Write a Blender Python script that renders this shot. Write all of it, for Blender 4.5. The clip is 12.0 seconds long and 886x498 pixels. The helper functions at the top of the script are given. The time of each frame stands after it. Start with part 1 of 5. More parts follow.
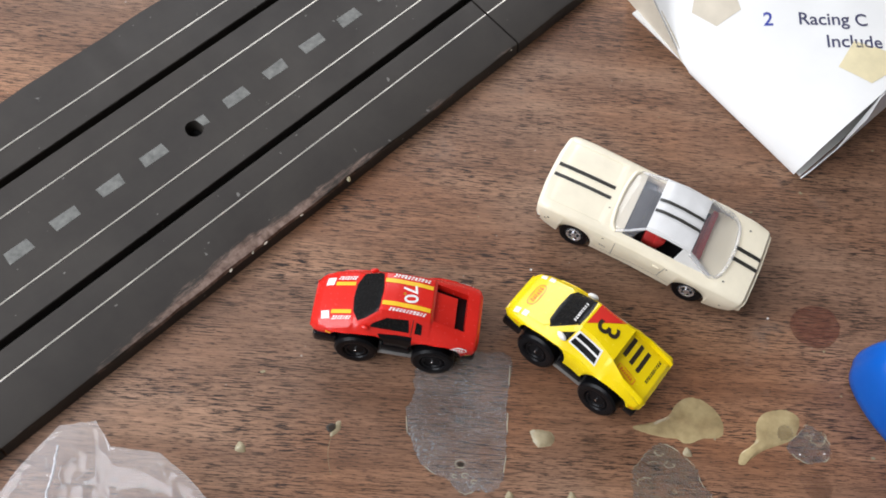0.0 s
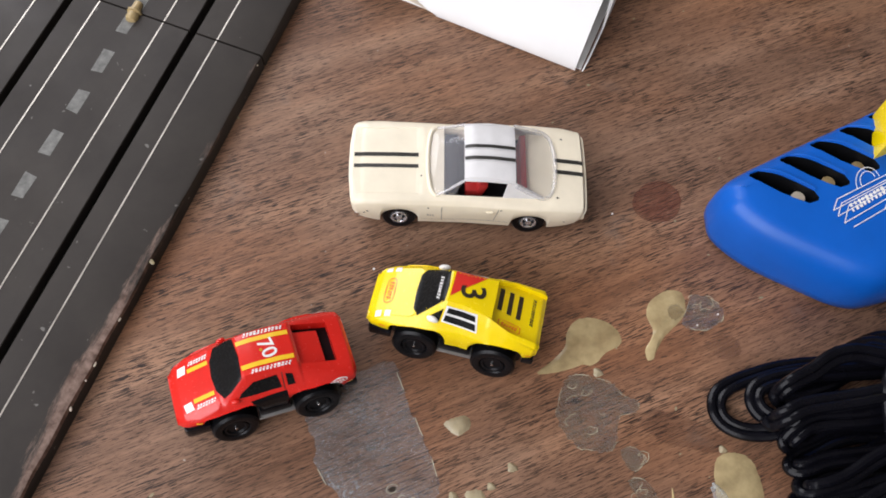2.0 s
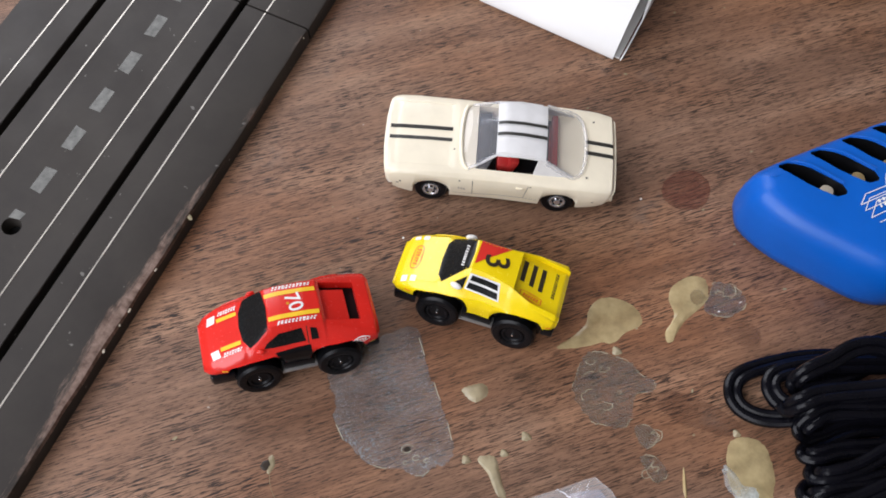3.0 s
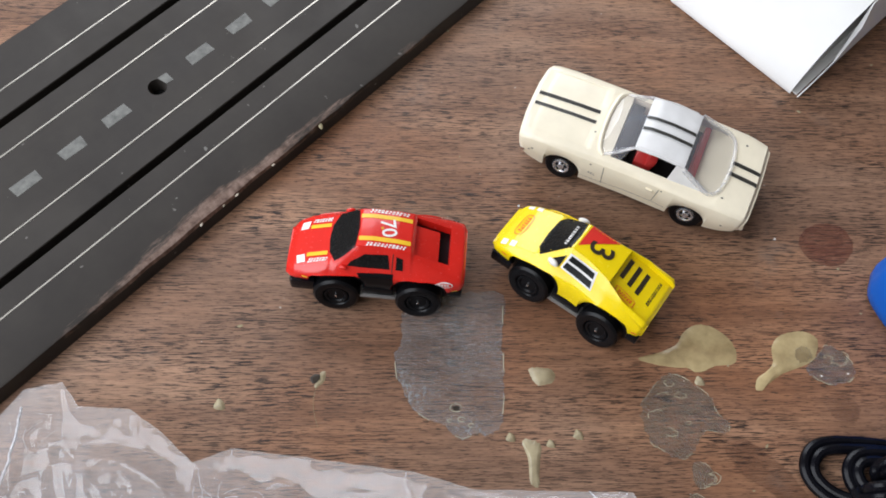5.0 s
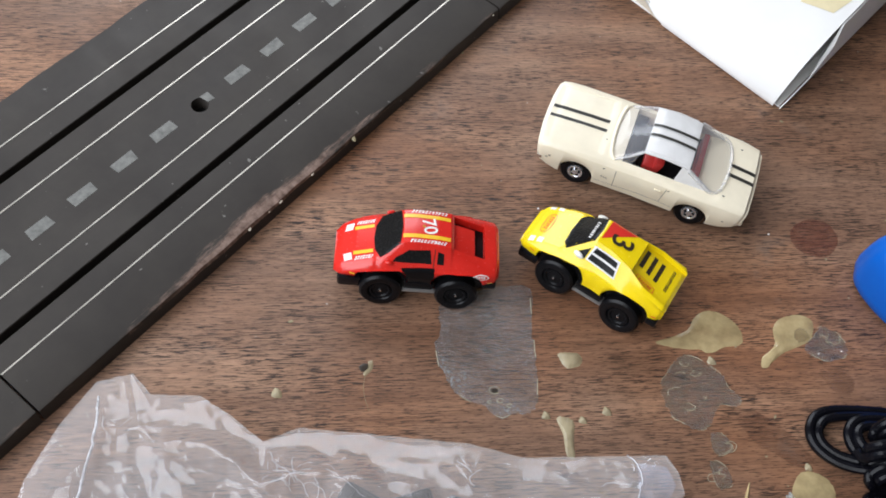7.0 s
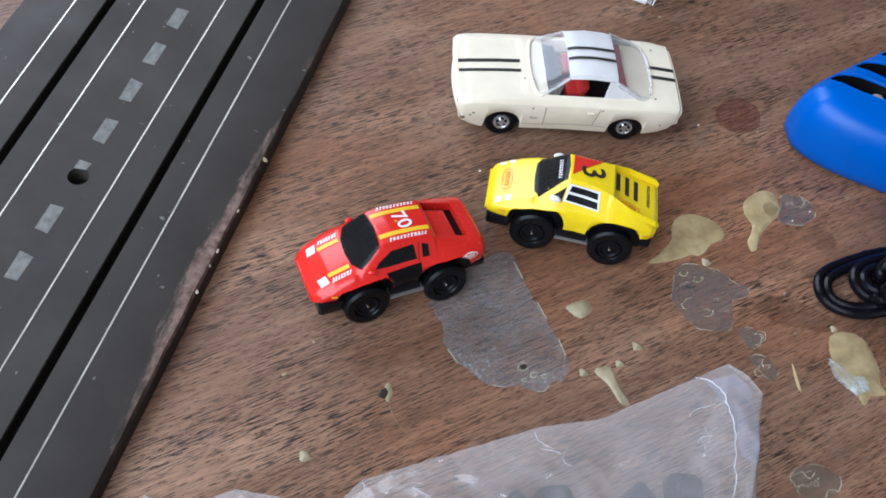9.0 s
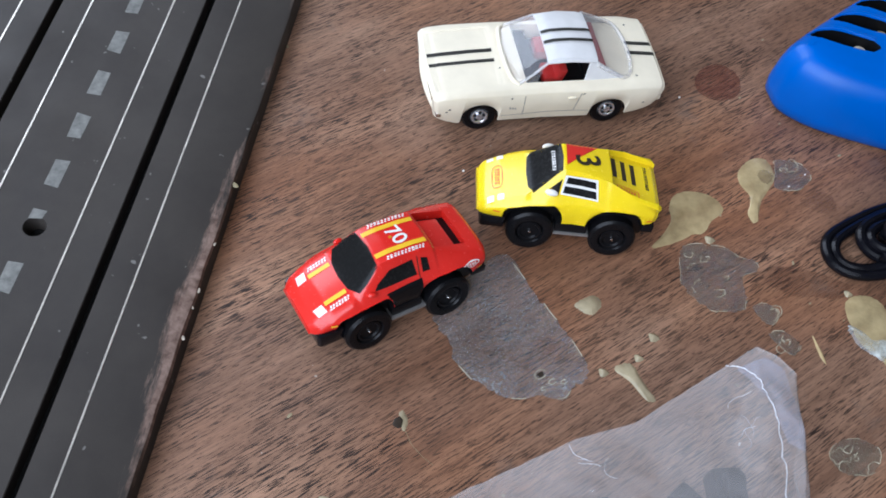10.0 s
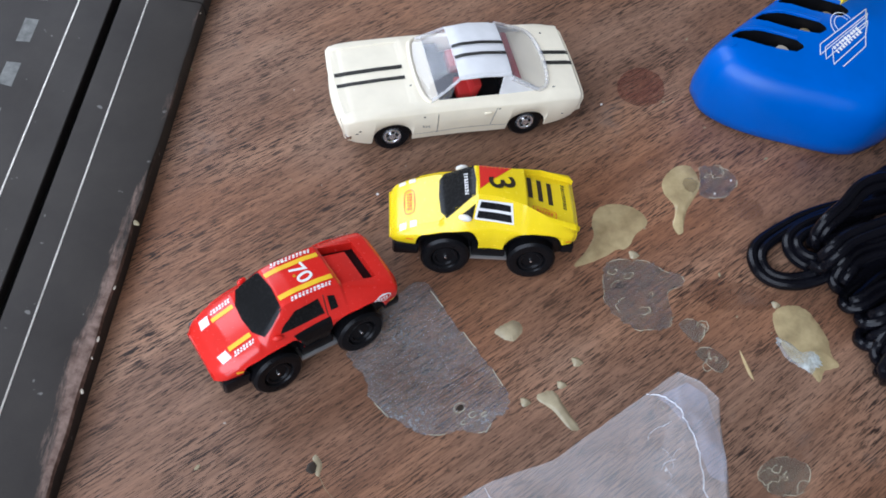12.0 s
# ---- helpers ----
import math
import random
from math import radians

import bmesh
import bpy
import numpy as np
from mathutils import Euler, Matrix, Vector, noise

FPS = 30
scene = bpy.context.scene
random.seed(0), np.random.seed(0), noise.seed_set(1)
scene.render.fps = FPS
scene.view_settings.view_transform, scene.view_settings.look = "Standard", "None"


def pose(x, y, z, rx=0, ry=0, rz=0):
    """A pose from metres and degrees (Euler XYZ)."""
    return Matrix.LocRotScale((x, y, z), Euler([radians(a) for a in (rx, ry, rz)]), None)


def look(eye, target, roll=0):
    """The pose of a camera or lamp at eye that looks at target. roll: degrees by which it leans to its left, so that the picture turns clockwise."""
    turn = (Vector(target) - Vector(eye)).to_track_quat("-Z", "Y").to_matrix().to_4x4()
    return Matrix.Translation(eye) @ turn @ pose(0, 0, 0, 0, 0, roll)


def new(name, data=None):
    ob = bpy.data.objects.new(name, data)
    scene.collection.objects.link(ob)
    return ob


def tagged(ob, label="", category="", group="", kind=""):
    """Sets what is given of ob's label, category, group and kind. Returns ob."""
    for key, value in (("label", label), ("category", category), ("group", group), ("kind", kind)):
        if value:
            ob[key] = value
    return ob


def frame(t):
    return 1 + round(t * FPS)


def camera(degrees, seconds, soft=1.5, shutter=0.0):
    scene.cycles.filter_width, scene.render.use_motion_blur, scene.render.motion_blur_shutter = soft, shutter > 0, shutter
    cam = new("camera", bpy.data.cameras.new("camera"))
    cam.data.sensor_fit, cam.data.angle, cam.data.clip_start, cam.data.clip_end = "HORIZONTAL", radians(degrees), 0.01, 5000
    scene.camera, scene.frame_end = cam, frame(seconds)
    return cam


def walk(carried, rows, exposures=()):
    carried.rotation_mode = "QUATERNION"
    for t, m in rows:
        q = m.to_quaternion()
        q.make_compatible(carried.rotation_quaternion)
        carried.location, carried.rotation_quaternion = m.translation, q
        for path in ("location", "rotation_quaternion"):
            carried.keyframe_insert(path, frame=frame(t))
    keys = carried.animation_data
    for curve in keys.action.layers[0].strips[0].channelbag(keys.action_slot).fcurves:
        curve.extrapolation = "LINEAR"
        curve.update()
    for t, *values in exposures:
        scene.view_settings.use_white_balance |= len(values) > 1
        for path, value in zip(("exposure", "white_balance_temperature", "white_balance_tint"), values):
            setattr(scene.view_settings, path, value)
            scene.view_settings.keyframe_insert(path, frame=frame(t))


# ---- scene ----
from mathutils import bvhtree

cam = camera(47.7, 12.0, soft=1.75)
PATH = [
    (0, (-0.0332, -0.0528, 0.2648), (0.1447, 0.7220, -1.5268), 16.32),
    (0.5, (-0.0306, -0.0525, 0.2643), (0.1670, 0.6770, -1.5430), 7.40),
    (1, (-0.0321, -0.0379, 0.2546), (0.4423, 0.7208, -1.4892), 12.56),
    (1.5, (-0.0292, -0.0435, 0.2509), (0.4791, 0.6766, -1.4997), 12.99),
    (2, (-0.0302, -0.0464, 0.2506), (0.4561, 0.6704, -1.5076), 10.95),
    (2.5, (-0.0352, -0.0515, 0.2514), (0.4479, 0.6964, -1.4947), 11.02),
    (3, (-0.0314, -0.0612, 0.2511), (0.3852, 0.7176, -1.4986), 8.85),
    (3.5, (-0.0358, -0.0710, 0.2432), (0.3471, 0.7549, -1.4926), 9.20),
    (3.7, (-0.0339, -0.0709, 0.2432), (0.2897, 0.7412, -1.5110), 8.35),
    (5.3, (-0.0191, -0.0768, 0.2375), (0.0850, 0.7978, -1.5134), 9.45),
    (5.5, (-0.0208, -0.0782, 0.2368), (0.0887, 0.7699, -1.5268), 11.58),
    (6, (-0.0238, -0.0826, 0.2378), (0.0672, 0.7828, -1.5185), 10.36),
    (6.5, (-0.0336, -0.0926, 0.2409), (0.1240, 0.8068, -1.4935), 10.71),
    (7, (-0.0478, -0.0960, 0.2510), (0.2026, 0.8503, -1.4471), 12.25),
    (7.2, (-0.0550, -0.1025, 0.2516), (0.2324, 0.8652, -1.4284), 12.22),
    (8.8, (-0.0872, -0.0775, 0.2240), (0.5502, 0.7602, -1.4293), 13.90),
    (9, (-0.0951, -0.0734, 0.2198), (0.5934, 0.7590, -1.4157), 14.33),
    (9.5, (-0.0972, -0.0590, 0.2173), (0.6311, 0.7005, -1.4364), 14.07),
    (10, (-0.0993, -0.0547, 0.2076), (0.6842, 0.6918, -1.4265), 13.41),
    (10.5, (-0.1016, -0.0482, 0.2017), (0.7089, 0.6677, -1.4330), 14.91),
    (11, (-0.0939, -0.0458, 0.2004), (0.7329, 0.6482, -1.4356), 14.93),
    (11.5, (-0.0831, -0.0480, 0.2073), (0.7539, 0.6479, -1.4226), 14.29),
    (12, (-0.0787, -0.0499, 0.2092), (0.7248, 0.6242, -1.4466), 13.95),
]
walk(cam, [(t, look(eye, target, roll)) for t, eye, target, roll in PATH],
     exposures=[(0, 0.0, 6500, 12), (0.5, 0.0, 6750, 15), (2.5, -0.05, 6620, 16), (3.5, -0.05, 6450, 14), (6.5, 0.0, 6450, 11), (9.0, 0.02, 5750, 11), (12, -0.02, 5720, 12)])

# ---- light: a daylit room with a large window beside the table and a second one beyond it ----
world = bpy.data.worlds.new("sky")
scene.world = world
world.use_nodes = True
wn = world.node_tree
sky = wn.nodes.new("ShaderNodeTexSky")
sky.sky_type, sky.sun_disc = "NISHITA", False
sky.sun_elevation, sky.sun_rotation = radians(38), radians(160)
wn.nodes["Background"].inputs[1].default_value = 0.12
wn.links.new(sky.outputs[0], wn.nodes["Background"].inputs[0])
for size, energy, eye, aim in (((2.0, 1.35), 41, (-1.16, -0.25, 1.0), (0.0, 0.05, 0.0)), ((1.3, 1.1), 25, (-0.2, 1.74, 1.1), (0.0, 0.2, 0.0))):
    window_light = bpy.data.lights.new("window_light", "AREA")
    window_light.shape, window_light.size, window_light.size_y = "RECTANGLE", *size
    window_light.energy, window_light.color = energy, (0.93, 0.965, 1.0)
    lamp = new("window_light", window_light)
    lamp.matrix_world = look(eye, aim)
scene.view_settings.exposure = 0.0

MM = 0.001


# ---- materials ----
def ramp(nt, fac, stops):
    r = nt.nodes.new("ShaderNodeValToRGB")
    e = r.color_ramp.elements
    while len(e) < len(stops):
        e.new(0.5)
    for s, (p, c) in zip(e, stops):
        s.position, s.color = p, (*c, 1)
    nt.links.new(fac, r.inputs[0])
    return r.outputs[0]


def noise_tex(nt, scale, detail=4, stretch=(1, 1, 1), rough=0.55, distort=0.0):
    c = nt.nodes.new("ShaderNodeTexCoord")
    m = nt.nodes.new("ShaderNodeMapping")
    m.inputs["Scale"].default_value = stretch
    n = nt.nodes.new("ShaderNodeTexNoise")
    n.inputs["Scale"].default_value, n.inputs["Detail"].default_value = scale, detail
    n.inputs["Roughness"].default_value, n.inputs["Distortion"].default_value = rough, distort
    nt.links.new(c.outputs["Object"], m.inputs[0])
    nt.links.new(m.outputs[0], n.inputs[0])
    return n.outputs[0]


def calc(nt, op, a, b):
    n = nt.nodes.new("ShaderNodeMath")
    n.operation = op
    for i, v in enumerate((a, b)):
        if isinstance(v, (int, float)):
            n.inputs[i].default_value = v
        else:
            nt.links.new(v, n.inputs[i])
    return n.outputs[0]


def mixed(nt, fac, a, b, blend="MIX"):
    n = nt.nodes.new("ShaderNodeMix")
    n.data_type, n.blend_type = "RGBA", blend
    for i, v in ((0, fac), (6, a), (7, b)):
        if isinstance(v, tuple):
            n.inputs[i].default_value = (*v, 1)
        elif isinstance(v, (int, float)):
            n.inputs[i].default_value = v
        else:
            nt.links.new(v, n.inputs[i])
    return n.outputs[2]


def bumped(nt, b, height, strength, distance):
    n = nt.nodes.new("ShaderNodeBump")
    n.inputs["Strength"].default_value, n.inputs["Distance"].default_value = strength, distance
    nt.links.new(height, n.inputs["Height"])
    nt.links.new(n.outputs[0], b.inputs["Normal"])


def blank(name):
    m = bpy.data.materials.new(name)
    m.use_nodes = True
    return m, m.node_tree, m.node_tree.nodes["Principled BSDF"]


def paint(name, colour, rough=0.4, metal=0.0, vary=0.12, scale=300.0, bump=0.05, coat=0.0, spec=0.5):
    """A plain moulded or painted surface with slight unevenness and fine grain."""
    m, nt, b = blank(name)
    dark = tuple(c * (1 - vary) for c in colour)
    light = tuple(min(1, c * (1 + vary)) for c in colour)
    big = noise_tex(nt, scale, 5)
    nt.links.new(ramp(nt, big, [(0.3, dark), (0.7, light)]), b.inputs["Base Color"])
    fine = noise_tex(nt, scale * 6, 3)
    nt.links.new(ramp(nt, fine, [(0.2, (rough * 0.8,) * 3), (0.8, (min(1, rough * 1.25),) * 3)]), b.inputs["Roughness"])
    b.inputs["Metallic"].default_value = metal
    b.inputs["Coat Weight"].default_value = coat
    b.inputs["Specular IOR Level"].default_value = spec
    if bump:
        bumped(nt, b, fine, bump, 0.0004)
    return m


def film(name, tint, haze, rough, bump=0.5, scale=120.0, vary=0.1, gloss=1.0, cloud=0.0, crinkle=0.0):
    """Thin clear plastic or dried film: mostly see-through, slightly milky, glossy on top."""
    m, nt, b = blank(name)
    out = nt.nodes["Material Output"]
    nt.nodes.remove(b)
    t = nt.nodes.new("ShaderNodeBsdfTransparent")
    d = nt.nodes.new("ShaderNodeBsdfDiffuse")
    g = nt.nodes.new("ShaderNodeBsdfGlossy")
    g.inputs["Roughness"].default_value = rough
    d.inputs[0].default_value = (*tint, 1)
    body, top = nt.nodes.new("ShaderNodeMixShader"), nt.nodes.new("ShaderNodeMixShader")
    f = nt.nodes.new("ShaderNodeLayerWeight")
    f.inputs[0].default_value = 0.5
    fres = calc(nt, "ADD", calc(nt, "MULTIPLY", calc(nt, "POWER", f.outputs["Facing"], 4.0), 0.9), 0.045)
    n = noise_tex(nt, scale, 6, rough=0.65)
    veil = ramp(nt, n, [(0.28, (max(0, haze - vary),) * 3), (0.72, (min(1, haze + vary),) * 3)])
    if cloud:
        veil = calc(nt, "MULTIPLY", veil, ramp(nt, noise_tex(nt, cloud, 4, distort=0.5), [(0.36, (0.35,) * 3), (0.62, (1.25,) * 3)]))
    nt.links.new(veil, body.inputs[0])
    if bump:
        k = nt.nodes.new("ShaderNodeBump")
        k.inputs["Strength"].default_value, k.inputs["Distance"].default_value = bump, 0.0015
        relief = noise_tex(nt, scale * 1.6, 4, distort=0.8)
        if crinkle:
            # sharp creases between flat facets
            c, w = nt.nodes.new("ShaderNodeTexCoord"), nt.nodes.new("ShaderNodeTexVoronoi")
            warp = nt.nodes.new("ShaderNodeVectorMath")
            warp.operation = "MULTIPLY_ADD"
            wob = nt.nodes.new("ShaderNodeTexNoise")
            wob.inputs["Scale"].default_value = crinkle * 0.7
            nt.links.new(c.outputs["Object"], wob.inputs["Vector"])
            nt.links.new(wob.outputs["Color"], warp.inputs[0])
            warp.inputs[1].default_value = (0.012, 0.012, 0.012)
            nt.links.new(c.outputs["Object"], warp.inputs[2])
            nt.links.new(warp.outputs[0], w.inputs["Vector"])
            w.feature = "F1"
            w.inputs["Scale"].default_value = crinkle
            relief = calc(nt, "ADD", calc(nt, "MULTIPLY", relief, 0.5), w.outputs["Distance"])
        nt.links.new(relief, k.inputs["Height"])
        for node in (g, f, d):
            nt.links.new(k.outputs[0], node.inputs["Normal"])
    nt.links.new(t.outputs[0], body.inputs[1])
    nt.links.new(d.outputs[0], body.inputs[2])
    nt.links.new(calc(nt, "MULTIPLY", fres, gloss), top.inputs[0])
    nt.links.new(body.outputs[0], top.inputs[1])
    nt.links.new(g.outputs[0], top.inputs[2])
    nt.links.new(top.outputs[0], out.inputs[0])
    return m


def wood():
    m, nt, b = blank("walnut_veneer")
    tone = noise_tex(nt, 1, 4, (9, 60, 1), distort=0.4)
    grain = noise_tex(nt, 1, 6, (45, 800, 1), 0.65, 0.2)
    col = ramp(nt, tone, [(0.25, (0.185, 0.099, 0.062)), (0.5, (0.305, 0.177, 0.116)), (0.75, (0.48, 0.307, 0.21))])
    warm = ramp(nt, noise_tex(nt, 11, 3, (0.7, 1.3, 1)), [(0.42, (1.0, 0.98, 0.96)), (0.66, (1.06, 0.82, 0.62))])
    col = mixed(nt, 1.0, col, warm, "MULTIPLY")
    col = mixed(nt, 0.7, col, ramp(nt, grain, [(0.3, (0.42, 0.40, 0.38)), (0.7, (1.08, 1.06, 1.04))]), "MULTIPLY")
    pores = noise_tex(nt, 1, 4, (170, 2500, 1), 0.62, 0.1)
    pmask = ramp(nt, pores, [(0.512, (0, 0, 0)), (0.572, (1, 1, 1))])
    patches = ramp(nt, noise_tex(nt, 1, 2, (25, 70, 1)), [(0.38, (0.22,) * 3), (0.62, (1,) * 3)])
    pmask = mixed(nt, 1.0, pmask, patches, "MULTIPLY")
    hair = ramp(nt, noise_tex(nt, 1, 2, (300, 3000, 1), 0.6), [(0.56, (0, 0, 0)), (0.66, (0.8,) * 3)])
    pmask = mixed(nt, 1.0, pmask, hair, "ADD")
    col = mixed(nt, pmask, col, (0.019, 0.010, 0.007))
    dirt = ramp(nt, noise_tex(nt, 38, 6, rough=0.7), [(0.60, (0, 0, 0)), (0.75, (0.35,) * 3)])
    col = mixed(nt, dirt, col, (0.20, 0.17, 0.15))
    specks = ramp(nt, noise_tex(nt, 420, 2), [(0.755, (0, 0, 0)), (0.775, (0.6,) * 3)])
    col = mixed(nt, specks, col, (0.5, 0.46, 0.4))
    nt.links.new(col, b.inputs["Base Color"])
    nt.links.new(ramp(nt, noise_tex(nt, 55, 5), [(0.3, (0.36,) * 3), (0.7, (0.56,) * 3)]), b.inputs["Roughness"])
    b.inputs["Specular IOR Level"].default_value = 0.4
    bumped(nt, b, pores, 0.4, 0.0004)
    return m


def track_plastic():
    m, nt, b = blank("track_plastic")
    col = ramp(nt, noise_tex(nt, 45, 6, rough=0.65), [(0.3, (0.033, 0.028, 0.025)), (0.7, (0.050, 0.043, 0.037))])
    dust = ramp(nt, noise_tex(nt, 330, 2), [(0.725, (0, 0, 0)), (0.76, (0.6,) * 3)])
    col = mixed(nt, dust, col, (0.26, 0.25, 0.23))
    # scuffed brown wear along the outer lip
    c = nt.nodes.new("ShaderNodeTexCoord")
    s = nt.nodes.new("ShaderNodeSeparateXYZ")
    nt.links.new(c.outputs["Object"], s.inputs[0])
    wob = noise_tex(nt, 1, 5, (45, 260, 60), 0.7)
    lip = nt.nodes.new("ShaderNodeMapRange")
    for i, v in ((1, -0.0340), (2, -0.0412), (3, 0.0), (4, 0.36)):
        lip.inputs[i].default_value = v
    nt.links.new(s.outputs[1], lip.inputs[0])
    along = nt.nodes.new("ShaderNodeMapRange")
    for i, v in ((1, 0.068), (2, 0.0), (3, 0.0), (4, 0.30)):
        along.inputs[i].default_value = v
    nt.links.new(calc(nt, "ABSOLUTE", calc(nt, "ADD", s.outputs[0], 0.014), 0), along.inputs[0])
    wear = calc(nt, "MULTIPLY", calc(nt, "GREATER_THAN", lip.outputs[0], 0.001), calc(nt, "ADD", calc(nt, "ADD", lip.outputs[0], along.outputs[0]), calc(nt, "SUBTRACT", wob, 0.35)))
    wear = calc(nt, "MULTIPLY", wear, calc(nt, "GREATER_THAN", s.outputs[2], calc(nt, "ADD", calc(nt, "MULTIPLY", wob, 0.0026), 0.0022)))
    wear = ramp(nt, wear, [(0.57, (0, 0, 0)), (0.72, (1, 1, 1))])
    col = mixed(nt, wear, col, ramp(nt, noise_tex(nt, 500, 4), [(0.3, (0.10, 0.06, 0.045)), (0.7, (0.30, 0.21, 0.17))]))
    nt.links.new(col, b.inputs["Base Color"])
    nt.links.new(ramp(nt, noise_tex(nt, 60, 4), [(0.3, (0.5,) * 3), (0.7, (0.66,) * 3)]), b.inputs["Roughness"])
    b.inputs["Specular IOR Level"].default_value = 0.3
    bumped(nt, b, noise_tex(nt, 2200, 3), 0.12, 0.0003)
    return m


def resin(name, colour, clear):
    m, nt, b = blank(name)
    b.inputs["Roughness"].default_value = 0.22
    out = nt.nodes["Material Output"]
    t = nt.nodes.new("ShaderNodeBsdfTransparent")
    t.inputs[0].default_value = (0.95, 0.86, 0.6, 1)
    mix = nt.nodes.new("ShaderNodeMixShader")
    n = noise_tex(nt, 160, 4)
    nt.links.new(ramp(nt, n, [(0.3, tuple(c * 0.8 for c in colour)), (0.7, tuple(min(1, c * 1.15) for c in colour))]), b.inputs["Base Color"])
    nt.links.new(ramp(nt, n, [(0.3, (1 - clear - 0.1,) * 3), (0.7, (min(1, 1 - clear + 0.12),) * 3)]), mix.inputs[0])
    nt.links.new(t.outputs[0], mix.inputs[1])
    nt.links.new(b.outputs[0], mix.inputs[2])
    nt.links.new(mix.outputs[0], out.inputs[0])
    bumped(nt, b, noise_tex(nt, 420, 4), 0.25, 0.0006)
    return m


WOOD = wood()
TRACK = track_plastic()
RAIL = paint("rail_metal", (0.62, 0.58, 0.52), 0.35, 0.8, 0.25, 200)
DASH = paint("worn_grey_paint", (0.165, 0.165, 0.152), 0.6, 0, 0.35, 500)
SLOT_SHADE = paint("slot_shade_black", (0.006, 0.006, 0.006), 0.7, spec=0.2)
TAN = paint("tan_plastic", (0.42, 0.31, 0.15), 0.4)
RED = paint("red_plastic", (0.70, 0.022, 0.014), 0.24, 0, 0.05, 200, 0.0, 0.2)
YELLOW = paint("yellow_plastic", (0.90, 0.66, 0.003), 0.24, 0, 0.04, 200, 0.0, 0.2)
CREAM = paint("cream_plastic", (0.87, 0.785, 0.61), 0.35, 0, 0.06, 120, 0.03, 0.15)
ROOFWHITE = paint("greyed_white_paint", (0.70, 0.69, 0.68), 0.35, 0, 0.08, 150)
BLACK = paint("black_plastic_and_shade", (0.006, 0.006, 0.007), 0.32, 0, 0.2, 200, 0.05, spec=0.14)
RUBBER = paint("black_tyre", (0.005, 0.005, 0.006), 0.3, 0, 0.2, 400, 0.05, spec=0.2)
DARKGLASS = paint("dark_window", (0.010, 0.010, 0.010), 0.26, 0, 0.1, 200, 0.0, spec=0.15)
GLOSSBLACK = paint("gloss_black", (0.005, 0.005, 0.007), 0.12, 0, 0.1, 200, 0.02, 0.15, spec=0.25)
CHROME = paint("chrome", (0.90, 0.90, 0.90), 0.2, 1.0, 0.05, 200, 0.0)
STEEL = paint("grey_metal", (0.35, 0.34, 0.33), 0.4, 0.7, 0.15, 200)
WHITE = paint("white_print", (0.82, 0.80, 0.77), 0.4, 0, 0.06, 300)
STRIPEYEL = paint("yellow_print", (0.88, 0.52, 0.02), 0.35, 0, 0.05, 300)
STRIPERED = paint("red_print", (0.68, 0.03, 0.02), 0.35, 0, 0.05, 300)
ORANGE = paint("orange_print", (0.75, 0.16, 0.01), 0.4, 0, 0.1, 300)
DARKPRINT = paint("dark_print", (0.03, 0.02, 0.012), 0.4, 0, 0.2, 500)
STRIPEBLK = paint("black_stripe", (0.03, 0.028, 0.024), 0.45, 0, 0.5, 900)
BLUE = paint("blue_plastic", (0.0, 0.100, 0.47), 0.36, 0, 0.05, 90, 0.0, 0.0, 0.36)
CARD = paint("white_card", (0.83, 0.82, 0.80), 0.6, 0, 0.03, 60, 0.05)
CARDIN = paint("aged_card", (0.62, 0.55, 0.44), 0.7, 0, 0.12, 80, 0.08)
AGED = paint("yellowed_tape", (0.76, 0.66, 0.42), 0.35, 0, 0.08, 200)
INK = paint("blue_ink", (0.06, 0.06, 0.12), 0.6, 0, 0.4, 900)
INKBLUE = paint("bright_blue_ink", (0.05, 0.07, 0.35), 0.6, 0, 0.4, 900)
CORD = paint("black_cord", (0.004, 0.004, 0.006), 0.2, 0, 0.2, 150, 0.04, spec=0.16)
ALLOY = paint("bright_hub", (0.68, 0.68, 0.70), 0.24, 0.8, 0.1, 900, 0.05)
REDSEAT = paint("red_interior", (0.36, 0.02, 0.018), 0.35, 0, 0.1, 300)
CLEAR = film("clear_window", (0.75, 0.75, 0.80), 0.16, 0.08, 0.0, 60, 0.05)
FROST = film("frosted_window_edge", (0.84, 0.83, 0.84), 0.30, 0.15, 0.0, 200, 0.15)
POLY = film("clear_polythene", (0.72, 0.69, 0.69), 0.25, 0.13, 0.22, 70, 0.06, 0.95, 0, 140)
POLYLOW = film("clear_polythene_below", (0.70, 0.67, 0.67), 0.12, 0.25, 0.2, 60, 0.04, 0.6)
POLYEDGE = film("polythene_weld_and_glint", (0.9, 0.9, 0.94), 0.55, 0.15, 0.9, 300, 0.3, 1.5)
TAPE = film("tape_residue", (0.52, 0.51, 0.51), 0.28, 0.26, 0.8, 1100, 0.27, 1.4, 60)
HAZE = film("dried_film", (0.40, 0.36, 0.25), 0.14, 0.28, 0.9, 1500, 0.3, 0.9, 260)
POLYBLUE = film("bluish_polythene", (0.70, 0.74, 0.92), 0.22, 0.2, 0.3, 90, 0.1, 1.0)
CHALK = film("chalky_smear", (0.66, 0.72, 0.70), 0.42, 0.4, 0.6, 300, 0.3, 0.8, 120)
REDDISH = film("reddish_stain", (0.065, 0.022, 0.014), 0.2, 0.4, 0.0, 60, 0.1, 0.5, 70)
RIM = film("dried_rim", (0.66, 0.60, 0.44), 0.55, 0.2, 0.0, 300, 0.3, 0.8)
GLUE = resin("dried_glue", (0.60, 0.48, 0.255), 0.42)
